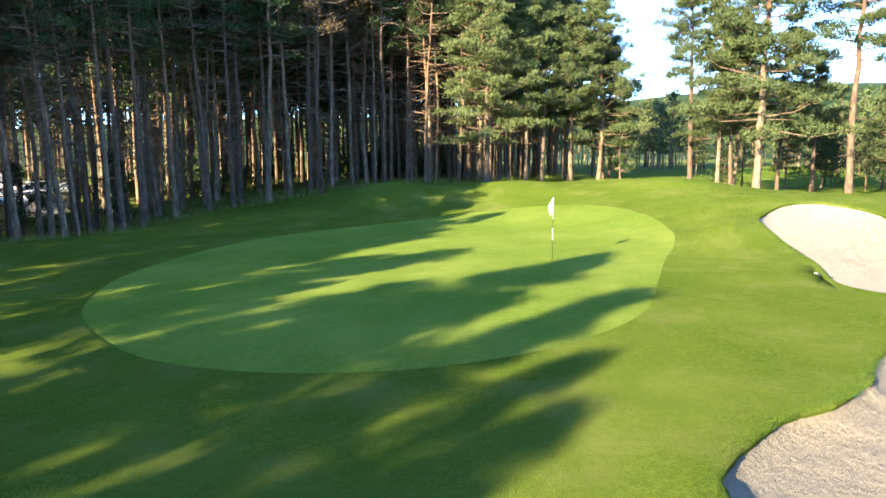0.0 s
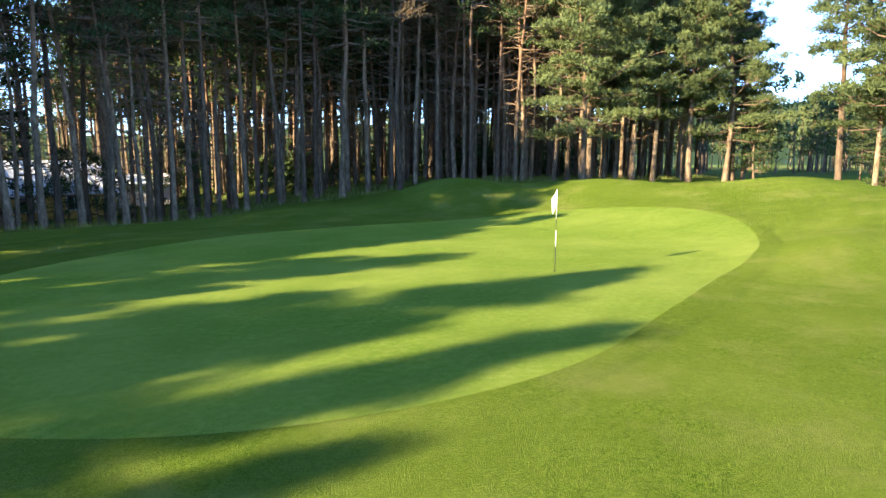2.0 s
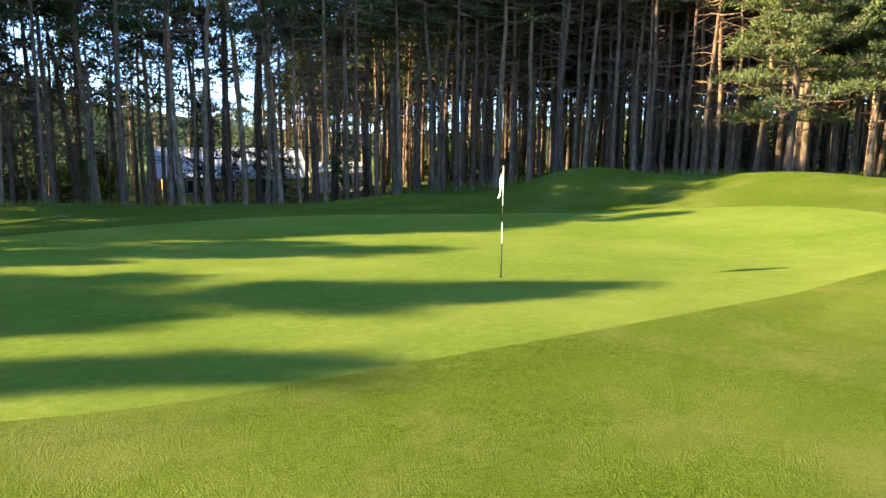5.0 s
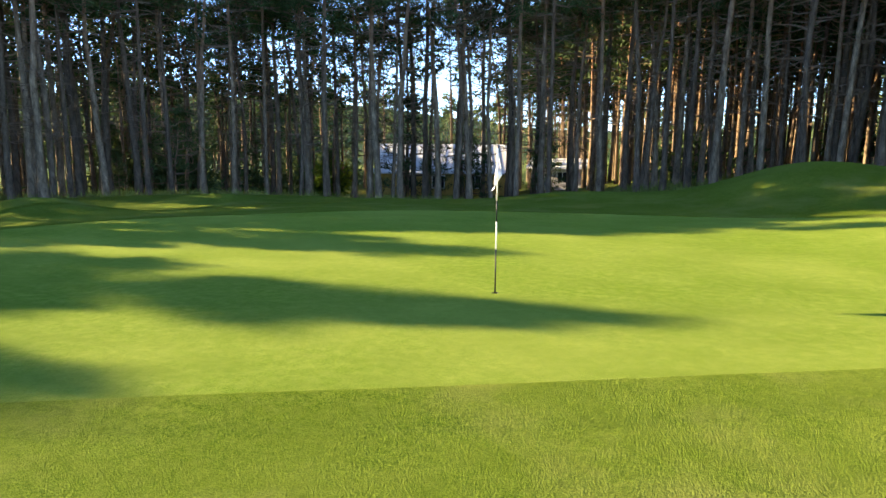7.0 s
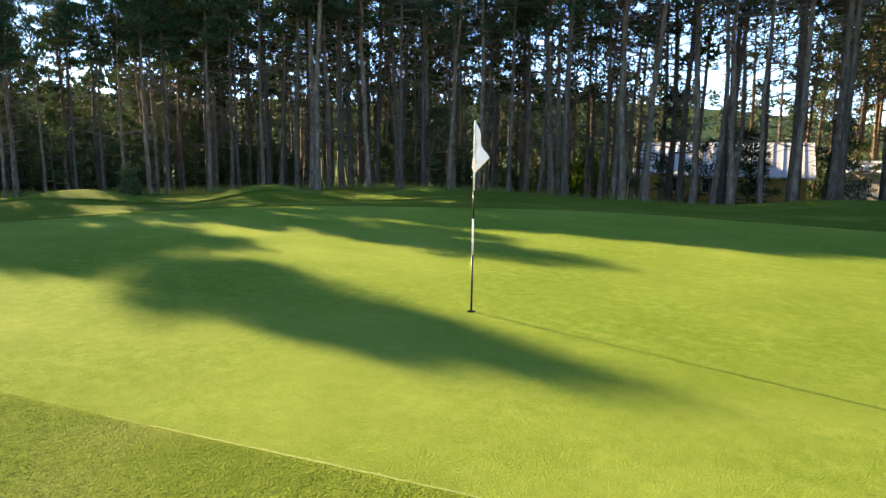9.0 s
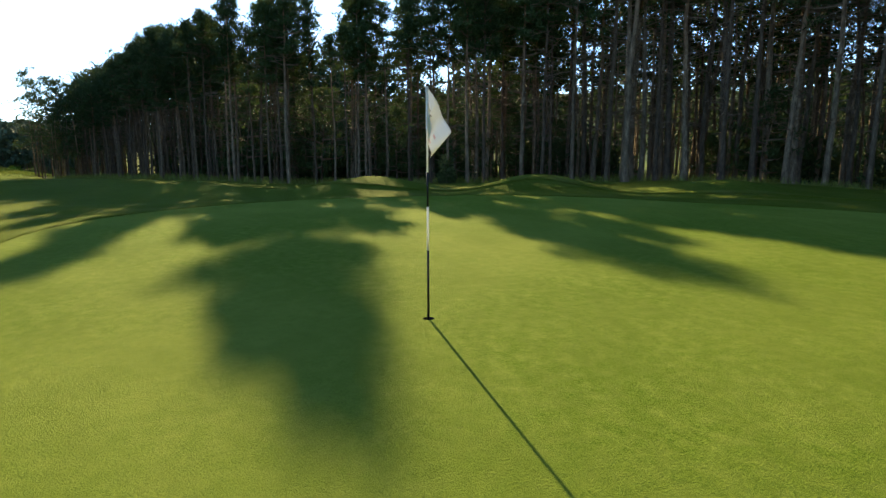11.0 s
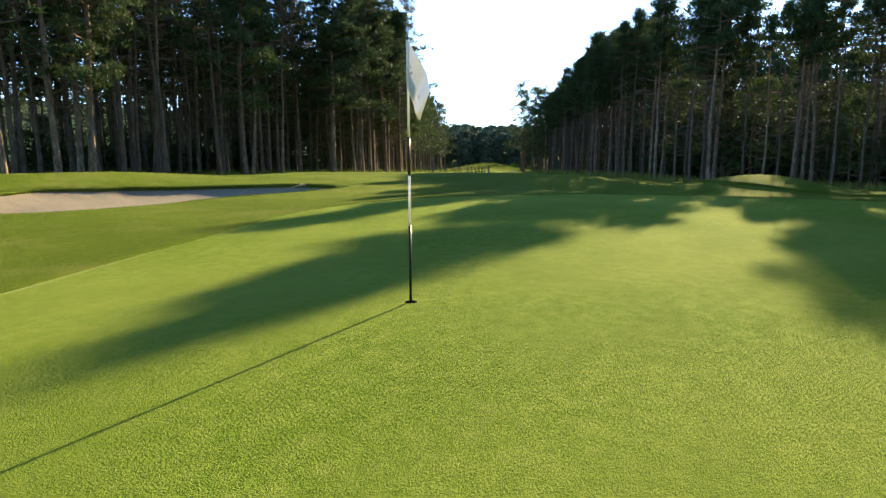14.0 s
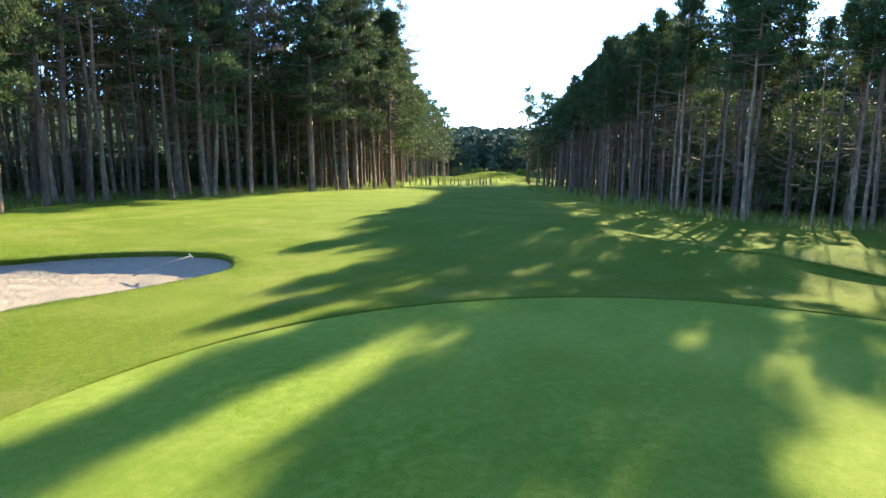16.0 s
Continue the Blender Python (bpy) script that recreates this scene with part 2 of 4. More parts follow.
# ---- plan ----
def closed_curve(points, steps=14):
    """A smooth closed outline through the given corners."""
    p = np.array(points, float)
    n, out = len(p), []
    for i in range(n):
        a, b, c, d = p[i - 1], p[i], p[(i + 1) % n], p[(i + 2) % n]
        for s in range(steps):
            t = s / steps
            out.append(0.5 * (2 * b + (c - a) * t + (2 * a - 5 * b + 4 * c - d) * t * t + (3 * b - a - 3 * c + d) * t ** 3))
    return np.array(out)


def polar(outline, centre):
    """The outline as a radius for each angle about a centre."""
    d = outline - np.array(centre)
    a, r = np.arctan2(d[:, 1], d[:, 0]), np.hypot(d[:, 0], d[:, 1])
    o = np.argsort(a)
    a, r = a[o], r[o]
    return np.concatenate([a - 2 * np.pi, a, a + 2 * np.pi]), np.concatenate([r, r, r])


def inside(shape, x, y):
    """Share of the way from a shape's centre to its edge: under 1 is within. Second: metres within the edge."""
    (cx, cy), (a, r) = shape
    d = np.hypot(x - cx, y - cy)
    edge = np.interp(np.arctan2(y - cy, x - cx), a, r)
    return d / edge, edge - d


GREEN = ((0.0, 0.0), polar(closed_curve([(-14, 1), (-13.4, -1.8), (-11.4, -4.3), (-8.5, -5.7), (-5, -5.75), (-1, -4.3), (2.4, -3), (5, -2.2), (8.3, -0.6),
                                         (11.3, 2), (12.8, 5.2), (12, 8.8), (8.5, 11.5), (3, 13), (-4, 12.4), (-10, 9.2), (-13.2, 5)]), (0, 0)))
BUNKER_EAST = ((7.5, -6.6), polar(closed_curve([(0.8, -9.4), (1.7, -8.15), (5.0, -6.9), (7.9, -5.0), (10.5, -3.5), (14, -3.3), (16.2, -4.7), (14.6, -7.2),
                                                (10, -8.7), (5, -10), (1.5, -10.3)]), (7.5, -6.6)))
BUNKER_WEST = ((-7.2, -12.3), polar(closed_curve([(-12.5, -11.1), (-11.5, -9.7), (-9.3, -9.7), (-7.3, -10.2), (-4.8, -10.2), (-2.6, -10.5), (-1.6, -12), (-2.6, -14.2),
                                                  (-5, -15.6), (-8, -15.5), (-10.8, -14.4), (-12.2, -12.9)]), (-7.2, -12.3)))
WOOD_NORTH = np.array([(44, 24.5), (33, 25), (25, 23), (18, 27), (13, 31.5), (7.6, 30.5), (1, 31.5), (-7, 28.6), (-15, 27), (-22.5, 24.3), (-28.6, 20), (-32, 12), (-34, 3), (-36.5, -2),
                       (-40, -8.6), (-48, -14.3), (-60, -20), (-76, -27.2), (-97, -37)], float)
WOOD_SOUTH = np.array([(-2, -33), (-12, -31), (-21, -34.5), (-31, -33.6), (-42, -33.4), (-54, -34.3), (-66, -42.5), (-78, -49), (-100, -59), (-134, -72)], float)


def wood_depth(line, x, y, side):
    """Signed metres into the wood behind an edge line; side +1: the wood lies to the left of the line's way."""
    x, y = np.asarray(x, float), np.asarray(y, float)
    best = np.full(x.shape, 1e9)
    sign = np.ones(x.shape)
    for (ax, ay), (bx, by) in zip(line[:-1], line[1:]):
        ux, uy = bx - ax, by - ay
        t = np.clip(((x - ax) * ux + (y - ay) * uy) / (ux * ux + uy * uy), 0, 1)
        dx, dy = x - ax - t * ux, y - ay - t * uy
        d = np.hypot(dx, dy)
        s = np.sign(ux * (y - ay) - uy * (x - ax))
        closer = d < best - 1e-6
        best = np.where(closer, d, best)
        sign = np.where(closer, s, sign)
    return best * sign * side


def smooth(v):
    v = np.clip(v, 0, 1)
    return v * v * (3 - 2 * v)


MOUNDS = [(9.2, 19.5, 1.45, 4.2, 3.6), (17, 15, 0.6, 4.5, 4.5), (21.5, 5.5, 0.8, 4.2, 4.2), (15, -2, 0.35, 4, 2.5), (8, -3.2, 0.5, 3.2, 1.6),
          (-19.5, 2, 0.75, 2.3, 2.6), (-18, 8.5, 0.8, 2.4, 2.5), (-15.5, 15.3, 0.62, 2.8, 2.6), (-9, 19.8, 0.22, 3.4, 2.4), (0, 21, 0.5, 4, 2.5),
          (-21, -4.5, 0.35, 2.5, 2.2), (-9.5, -18.6, 0.45, 4.6, 2.2), (-3, -18.3, 0.5, 3.8, 2.2), (-104, -46, 1.5, 9, 6), (-92, -40, 0.7, 8, 4)]


def terrain(x, y):
    """The lie of the land."""
    x, y = np.asarray(x, float), np.asarray(y, float)
    h = 1.25 * smooth((x - 4) / 16) * (1 - 0.72 * smooth((x - 24) / 8) * smooth((15 - y) / 9))
    west = smooth((8 - x) / 16) * smooth((y + 12) / 14)
    h = h - 0.42 * smooth((np.hypot(x, y - 3) - 12.5) / 6.5) * west
    h = h - 0.04 * np.clip(-x - 22, 0, 140)
    h = h - 1.0 * smooth((y - 22) / 12) * smooth((6 - x) / 10) * smooth((x + 34) / 10)
    h = h - 0.5 * smooth((-19 - y) / 8) * smooth((8 - x) / 10) * (1 - 0.5 * smooth((-x - 22) / 20))
    for cx, cy, a, sx, sy in MOUNDS:
        h = h + a * np.exp(-((x - cx) / sx) ** 2 - ((y - cy) / sy) ** 2)
    h = h + 0.03 * np.sin(x * 0.55 + 1.3) * np.sin(y * 0.47) * smooth((np.hypot(x, y) - 5) / 6)
    r = np.hypot(x, y)
    way = np.arctan2(y, x)
    low = np.exp(-((np.angle(np.exp(1j * (way + 2.72)))) / 0.35) ** 2)
    rise = 105 * (1 + 0.35 * np.sin(way * 3 + 0.6) + 0.15 * np.sin(way * 7)) * (1 - 0.86 * low)
    return h + rise * smooth((r - 260) / 1500) + 6 * low * smooth((r - 190) / 120)


def ground_at(x, y):
    return float(terrain(x, y))


# ---- ground ----
def axis(lo, hi, step, far):
    a = list(np.arange(lo, hi + step / 2, step))
    grow, s = [], step
    v = hi
    while v < far:
        s *= 1.16
        v += s
        grow.append(v)
    back, s = [], step
    v = lo
    while v > -far:
        s *= 1.16
        v -= s
        back.append(v)
    return np.array(back[::-1] + a + grow)


def build_ground():
    xs, ys = axis(-44, 26, 0.4, 2600), axis(-22, 34, 0.4, 2600)
    X, Y = np.meshgrid(xs, ys)
    Z = terrain(X, Y)
    _, g = inside(GREEN, X, Y)
    Z = Z - 0.3 * smooth((g - 0.5) / 1.2) - 0.02 * smooth((g + 0.2) / 0.5)
    for b in (BUNKER_EAST, BUNKER_WEST):
        _, d = inside(b, X, Y)
        Z = Z - 1.5 * smooth((d + 0.15) / 0.8)
    nx, ny = len(xs), len(ys)
    verts = np.stack([X.ravel(), Y.ravel(), Z.ravel()], 1)
    i = (np.arange(ny - 1)[:, None] * nx + np.arange(nx - 1)[None, :]).ravel()
    faces = np.stack([i, i + 1, i + nx + 1, i + nx], 1)
    ob = mesh_object("ground", verts, faces, M_TURF, smooth=True)
    dn = wood_depth(WOOD_NORTH, X, Y, -1)
    ds = wood_depth(WOOD_SOUTH, X, Y, 1)
    belt = smooth((np.hypot(X, Y - 3) - 15.5) / 3) * smooth((-4 - X + Y * 0.9) / 6)
    rough = np.maximum(belt, smooth((8 - np.minimum(-dn, -ds)) / 5))
    rough = np.maximum(rough, smooth((X - 17) / 6))
    wood = smooth((np.maximum(dn, ds) + 1.2) / 2.2) * (np.hypot(X, Y) < 240)
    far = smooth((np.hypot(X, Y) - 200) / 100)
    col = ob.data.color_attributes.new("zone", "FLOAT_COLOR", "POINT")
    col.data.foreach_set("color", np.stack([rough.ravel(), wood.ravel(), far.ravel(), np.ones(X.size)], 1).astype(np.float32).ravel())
    return tagged(ob, "mown golf course turf with rough mounds and shaded forest floor", "ground", kind="structure")


def build_green():
    """The putting surface, cut through by the hole."""
    n, verts, faces = 360, [], []
    rings = [0.054, 0.075, 0.15, 0.4, 0.9] + list(np.linspace(0.12, 0.97, 40)) + [0.985, 0.993, 1.0, 1.004]
    ang = np.linspace(-np.pi, np.pi, n, endpoint=False)
    edge = np.interp(ang, *GREEN[1])
    for k, r in enumerate(rings):
        rad = np.full(n, r) if k < 5 else np.maximum(edge * r, 0.95 + 0.01 * k)
        x, y = rad * np.cos(ang), rad * np.sin(ang)
        z = terrain(x, y) + (0.012 if k < len(rings) - 1 else -0.03)
        verts += list(zip(x.tolist(), y.tolist(), z.tolist()))
        if k:
            a, b = (k - 1) * n, k * n
            faces += [(a + i, b + i, b + (i + 1) % n, a + (i + 1) % n) for i in range(n)]
    ob = mesh_object("putting_green", verts, faces, M_GREEN, smooth=True)
    return tagged(ob, "closely mown pale green putting surface", "putting green", kind="structure")


def build_collar():
    """The lip of slightly longer grass round the putting surface."""
    n, verts, faces = 720, [], []
    ang = np.linspace(-np.pi, np.pi, n, endpoint=False)
    edge = np.interp(ang, *GREEN[1])
    for k, (d, up) in enumerate([(-0.01, 0.0), (0.0, 0.03), (0.05, 0.034), (0.16, 0.028), (0.5, 0.016), (0.9, 0.004), (1.0, -0.03)]):
        x, y = (edge + d) * np.cos(ang), (edge + d) * np.sin(ang)
        z = terrain(x, y) + up
        verts += list(zip(x.tolist(), y.tolist(), z.tolist()))
        if k:
            a, b = (k - 1) * n, k * n
            faces += [(a + i, b + i, b + (i + 1) % n, a + (i + 1) % n) for i in range(n)]
    ob = mesh_object("green_fringe", verts, faces, M_TURF, smooth=True)
    return tagged(ob, "fringe of longer turf round the putting green", "turf", kind="structure")


def build_pale_edge():
    """The thin pale line along the green's southern edge."""
    n, verts, faces = 400, [], []
    ang = np.linspace(-1.75, -0.05, n)
    edge = np.interp(ang, *GREEN[1])
    wide = 0.026 * np.sin(np.linspace(0, np.pi, n)) ** 0.4 * (0.92 + 0.08 * np.sin(ang * 61))
    for d, up in ((-0.085, 0.008), (-0.08, 0.0165), (-0.02, 0.0175), (-0.014, 0.008)):
        x, y = (edge + d * wide / 0.05) * np.cos(ang), (edge + d * wide / 0.05) * np.sin(ang)
        verts += list(zip(x.tolist(), y.tolist(), (terrain(x, y) + up).tolist()))
    for k in range(3):
        faces += [(k * n + i, (k + 1) * n + i, (k + 1) * n + i + 1, k * n + i + 1) for i in range(n - 1)]
    return tagged(mesh_object("green_edge", verts, faces, M_EDGE, smooth=True), "thin pale edge of the putting green", "turf", kind="structure")


def build_rough_edge():
    """The low step where the longer rough begins, west and north of the green."""
    way = np.array([(-31.2, -5.3), (-28.2, -3.6), (-25.2, -2.2), (-22.6, -1.4), (-19.8, -0.3), (-18.1, 1.2), (-17.5, 2.9), (-17.6, 5.2), (-16.9, 7.8), (-15.2, 10.4), (-13.2, 13.1), (-12.1, 15.2), (-11.1, 17.4), (-9.4, 18.9), (-6.6, 19.6)])
    at = np.linspace(0, len(way) - 1, 300)
    p = np.stack([np.interp(at, np.arange(len(way)), way[:, i]) for i in (0, 1)], 1)
    for _ in range(40):
        p[1:-1] = (p[:-2] + p[1:-1] * 2 + p[2:]) / 4
    u = np.gradient(p, axis=0)
    u /= np.linalg.norm(u, axis=1)[:, None]
    out = np.stack([-u[:, 1], u[:, 0]], 1)
    fade = np.sin(np.linspace(0, np.pi, 300)) ** 0.5
    verts, faces = [], []
    for k, (d, up) in enumerate([(0.0, -0.03), (-0.01, 0.05), (0.04, 0.065), (0.25, 0.05), (0.7, 0.02), (1.1, -0.03)]):
        q = p + out * (d + 0.012 * np.sin(at[:, None] * 47) * (k in (1, 2)))
        verts += list(zip(q[:, 0].tolist(), q[:, 1].tolist(), (terrain(q[:, 0], q[:, 1]) + (up * fade if up > 0 else up)).tolist()))
        if k:
            faces += [((k - 1) * 300 + i, (k - 1) * 300 + i + 1, k * 300 + i + 1, k * 300 + i) for i in range(299)]
    return tagged(mesh_object("rough_edge", verts, faces, M_TURF, smooth=True), "low dark step of longer rough grass above the mown turf", "turf", kind="structure")


def build_bunker(shape, depth, lip, face, material, label):
    """A sand bowl under a rolled turf lip."""
    (cx, cy), _ = shape
    n = 260
    ang = np.linspace(-np.pi, np.pi, n, endpoint=False)
    edge = np.interp(ang, *shape[1]) + 0.05 * np.sin(ang * 9) + 0.02 * np.sin(ang * 17 + 2)
    # the face is highest on the side away from the green
    low = 0.035 + lip * smooth(0.5 + 0.6 * np.cos(ang - face))
    verts, faces = [], []
    rings = [0.02] + list(np.linspace(0.06, 0.94, 40)) + [0.96, 0.98, 1.0]
    for k, r in enumerate(rings):
        x, y = cx + edge * r * np.cos(ang), cy + edge * r * np.sin(ang)
        rim = terrain(cx + edge * np.cos(ang), cy + edge * np.sin(ang))
        flat = rim * r * r + float(terrain(cx, cy)) * (1 - r * r)
        bowl = flat - low - depth * (1 - r ** 7)
        rake = 0.004 * np.sin(x * 9 + y * 5) * (r < 0.95) + 0.012 * np.sin(x * 1.7) * np.cos(y * 2.1) * (1 - r) + 0.012 * np.sin(x * 4.3 + 2 * np.sin(y * 3.1)) * np.sin(y * 5.2 + x) * (1 - r ** 6)
        verts += list(zip(x.tolist(), y.tolist(), (bowl + rake).tolist()))
        if k:
            a, b = (k - 1) * n, k * n
            faces += [(a + i, b + i, b + (i + 1) % n, a + (i + 1) % n) for i in range(n)]
    faces.append(tuple(range(n)))
    sand = mesh_object("bunker_sand", verts, faces, material, smooth=True)
    tagged(sand, label, "sand bunker", kind="structure")
    verts, faces = [], []
    for k, (d, up) in enumerate([(-0.02, -low - 0.05), (-0.05, -low * 0.5), (-0.06, -0.015), (-0.02, 0.02), (0.08, 0.028), (0.35, 0.022), (0.9, 0.012), (1.25, -0.03)]):
        jag = 0.018 * np.sin(ang * 57) + 0.012 * np.sin(ang * 97 + 2) if k in (1, 2, 3) else 0
        x, y = cx + (edge + d + jag) * np.cos(ang), cy + (edge + d + jag) * np.sin(ang)
        z = terrain(x, y) + up
        verts += list(zip(x.tolist(), y.tolist(), z.tolist()))
        if k:
            a, b = (k - 1) * n, k * n
            faces += [(a + i, b + i, b + (i + 1) % n, a + (i + 1) % n) for i in range(n)]
    rim = mesh_object("bunker_lip", verts, faces, M_TURF, smooth=True)
    return tagged(rim, "rolled turf lip round a sand bunker", "turf", kind="structure")


build_ground()
build_green()
build_collar()
build_pale_edge()
build_rough_edge()
build_bunker(BUNKER_EAST, 0.3, 0.05, 0.3, M_SAND, "pale raked sand in a shallow bunker beside the green")
build_bunker(BUNKER_WEST, 0.3, 0.06, -2.75, M_SAND_GREY, "grey-beige raked sand in a bunker under a turf lip")


# ---- pines ----
def blades(rng, centres, ways, count, length, width, outs=None):
    """Needle tufts: thin triangles that fan out from each centre; with outs they lie like shingles, their faces that way."""
    n = len(centres)
    c = np.repeat(centres, count, 0)
    d = np.repeat(ways, count, 0) + rng.normal(0, 0.75, (n * count, 3))
    d /= np.linalg.norm(d, axis=1)[:, None] + 1e-9
    across = rng.normal(0, 1, (n * count, 3))
    if outs is not None:
        across = np.repeat(outs, count, 0) + across * 0.45
    w = np.cross(d, across)
    w /= np.linalg.norm(w, axis=1)[:, None] + 1e-9
    ln = length * rng.uniform(0.6, 1.25, (n * count, 1))
    wd = width * rng.uniform(0.7, 1.3, (n * count, 1))
    c = c + rng.normal(0, length * 0.35, c.shape)
    v = np.stack([c - w * wd, c + w * wd, c + d * ln], 1).reshape(-1, 3)
    f = np.arange(len(v)).reshape(-1, 3)
    return v, f


def pine_data(seed, height, girth, crown_from, reach, pads, dead, tufts, lean=0.25, fan=9, length=0.27, width=0.021, sides=8, flat=0.0, clumps=3, puff=0.5):
    """Trunk, boughs and needles of one Scots pine; the needles sit in flat cushions along the boughs."""
    rng = np.random.default_rng(seed)
    k = 11
    zs = np.linspace(0, 1, k)
    lx, ly = rng.normal(0, lean, 2)
    bx, by = rng.normal(0, 0.12, 2)
    pts = [Vector((lx * z * z + bx * math.sin(z * 5), ly * z * z + by * math.sin(z * 4 + 1), z * height - (0.25 if z == 0 else 0))) for z in zs]
    pts = [p + Vector((rng.normal(0, 0.035), rng.normal(0, 0.035), 0)) * (0.3 + z) for p, z in zip(pts, zs)]
    rad = [girth * rng.uniform(0.92, 1.08) * (1.25 if z == 0 else (1 - 0.86 * z ** 1.15)) for z in zs]

    def at(z):
        q = min(max(z, 0), 0.999) * (k - 1)
        i = int(q)
        return pts[i].lerp(pts[i + 1], q - i)

    step = 1 if sides > 5 else 2
    trunk = gather([tube(pts[::step], rad[::step], sides, False)])
    boughs, centres, ways, outs = [], [], [], []

    def cushion(spot, r, m):
        q = rng.normal(0, 1, (m, 3))
        q /= np.linalg.norm(q, axis=1)[:, None]
        q[:, 2] = np.where(q[:, 2] < -0.35, -q[:, 2], q[:, 2])
        size = np.array([r, r, r * 0.42]) * rng.uniform(0.8, 1.2, 3)
        fill = rng.uniform(0.55, 1.05, (m, 1))
        centres.append(np.array(spot)[None, :] + q * size * fill)
        ways.append(q * np.array([0.9, 0.9, 0.5]) + np.array([0, 0, 0.35]))
        outs.append(q * np.array([0.7, 0.7, 1.3]) + np.array([0, 0, 0.25]))

    for _ in range(dead):
        z = rng.uniform(0.16, crown_from + 0.12)
        a = rng.uniform(0, 2 * math.pi)
        ln = rng.uniform(0.4, 1.7) * (0.6 + z)
        p = at(z)
        o = Vector((math.cos(a), math.sin(a), rng.uniform(-0.35, 0.25)))
        mid = p + o * ln * 0.5 + Vector((0, 0, rng.uniform(-0.05, 0.12)))
        boughs.append(tube([p, mid, p + o * ln + Vector((0, 0, rng.uniform(-0.1, 0.3)))], [0.03, 0.02, 0.006], 3, False))
    for i in range(pads):
        z = crown_from + (1 - crown_from) * ((i + rng.uniform(0, 1)) / pads) ** 0.9
        a = i * 2.4 + rng.normal(0, 0.5)
        share = (z - crown_from) / (1 - crown_from)
        ln = reach * (0.55 + 0.75 * math.sin(math.pi * min(1, 0.2 + share * 0.85))) * rng.uniform(0.5, 1.2) * (1.15 - 0.6 * share * (1 - flat))
        p = at(z)
        o = Vector((math.cos(a), math.sin(a), 0.02 + 0.5 * share + rng.normal(0, 0.12)))
        across = Vector((-o.y, o.x, 0))
        e = p + o * ln + Vector((0, 0, 0.08 * ln))
        mid = p + o * ln * 0.55 + Vector((0, 0, -0.06 * ln))
        boughs.append(tube([p, mid, e], [0.03 + 0.035 * (1 - share), 0.028, 0.01], 4 if sides > 5 else 3, False))
        for c in range(clumps):
            s = 1.0 - 0.55 * c / max(1, clumps - 1) + rng.normal(0, 0.05)
            off = rng.normal(0, 0.3) * ln * (0.25 if c == 0 else 0.6) if clumps > 1 else 0.0
            base = p + o * ln * (s - 0.18)
            spot = p + o * ln * s + across * off + Vector((0, 0, 0.1 + rng.normal(0, 0.08)))
            if sides > 5 and abs(off) > 0.15:
                boughs.append(tube([base, spot], [0.018, 0.006], 3, False))
            cushion(spot, puff * rng.uniform(0.7, 1.3) * (1.1 - 0.35 * share), max(2, int(tufts * rng.uniform(0.7, 1.3))))
    for j in range(3):
        cushion(at(0.97 + 0.01 * j) + Vector((rng.normal(0, 0.3), rng.normal(0, 0.3), 0.1)), puff * 0.8, tufts)
    nv, nf = blades(rng, np.concatenate(centres), np.concatenate(ways), fan, length, width, np.concatenate(outs))
    return trunk, gather(boughs), (nv, nf)


def make_pine(name, seed, label, needles, group, **shape):
    trunk, boughs, crown = pine_data(seed, **shape)
    root = empty(name, 0, 0, 0)
    mesh_object("trunk", *trunk, M_BARK, root, True)
    tagged(mesh_object("branchwork", *boughs, M_TWIG, root, False, "bare grey-brown branches"), kind="stuff")
    mesh_object("crown", crown[0], crown[1], needles, root, False)
    tagged(root, label, "pine tree", group)
    root["height"] = shape["height"]
    return root


def forest_kinds():
    kinds = []
    for i in range(9):
        h = 14.0 + 0.35 * i
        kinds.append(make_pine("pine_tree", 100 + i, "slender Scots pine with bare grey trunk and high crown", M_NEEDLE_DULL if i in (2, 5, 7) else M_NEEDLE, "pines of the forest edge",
                               height=h, girth=0.1 + 0.01 * i, crown_from=0.5 + 0.05 * (i % 4), reach=1.35 + 0.15 * (i % 3), pads=21, dead=66, tufts=8,
                               lean=0.35, fan=6, length=0.3, width=0.032, clumps=3, puff=0.42))
    return kinds


def edge_kinds():
    kinds = []
    for i in range(5):
        kinds.append(make_pine("broad_pine_tree", 300 + i, "broad sunlit Scots pine with full green crown and orange upper trunk", M_NEEDLE_SUNLIT, "free-standing pines",
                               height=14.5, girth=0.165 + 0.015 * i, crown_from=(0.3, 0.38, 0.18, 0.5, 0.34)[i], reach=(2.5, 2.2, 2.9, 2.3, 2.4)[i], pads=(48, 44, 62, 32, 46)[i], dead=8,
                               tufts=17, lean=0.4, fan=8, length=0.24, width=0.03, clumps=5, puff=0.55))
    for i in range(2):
        kinds.append(make_pine("broad_pine_tree", 320 + i, "broad sunlit Scots pine with full green crown", M_NEEDLE_SUNLIT, "free-standing pines",
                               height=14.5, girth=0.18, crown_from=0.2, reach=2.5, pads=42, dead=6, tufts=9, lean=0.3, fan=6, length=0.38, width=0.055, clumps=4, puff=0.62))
    for i in range(2):
        kinds.append(make_pine("broad_pine_tree", 340 + i, "dark broad Scots pine with layered grey-green crown", M_NEEDLE, "broad pines of the southern edge",
                               height=14.5, girth=0.2, crown_from=0.3, reach=2.5, pads=46, dead=24, tufts=14, lean=0.3, fan=7, length=0.3, width=0.034, clumps=4, puff=0.55))
    return kinds


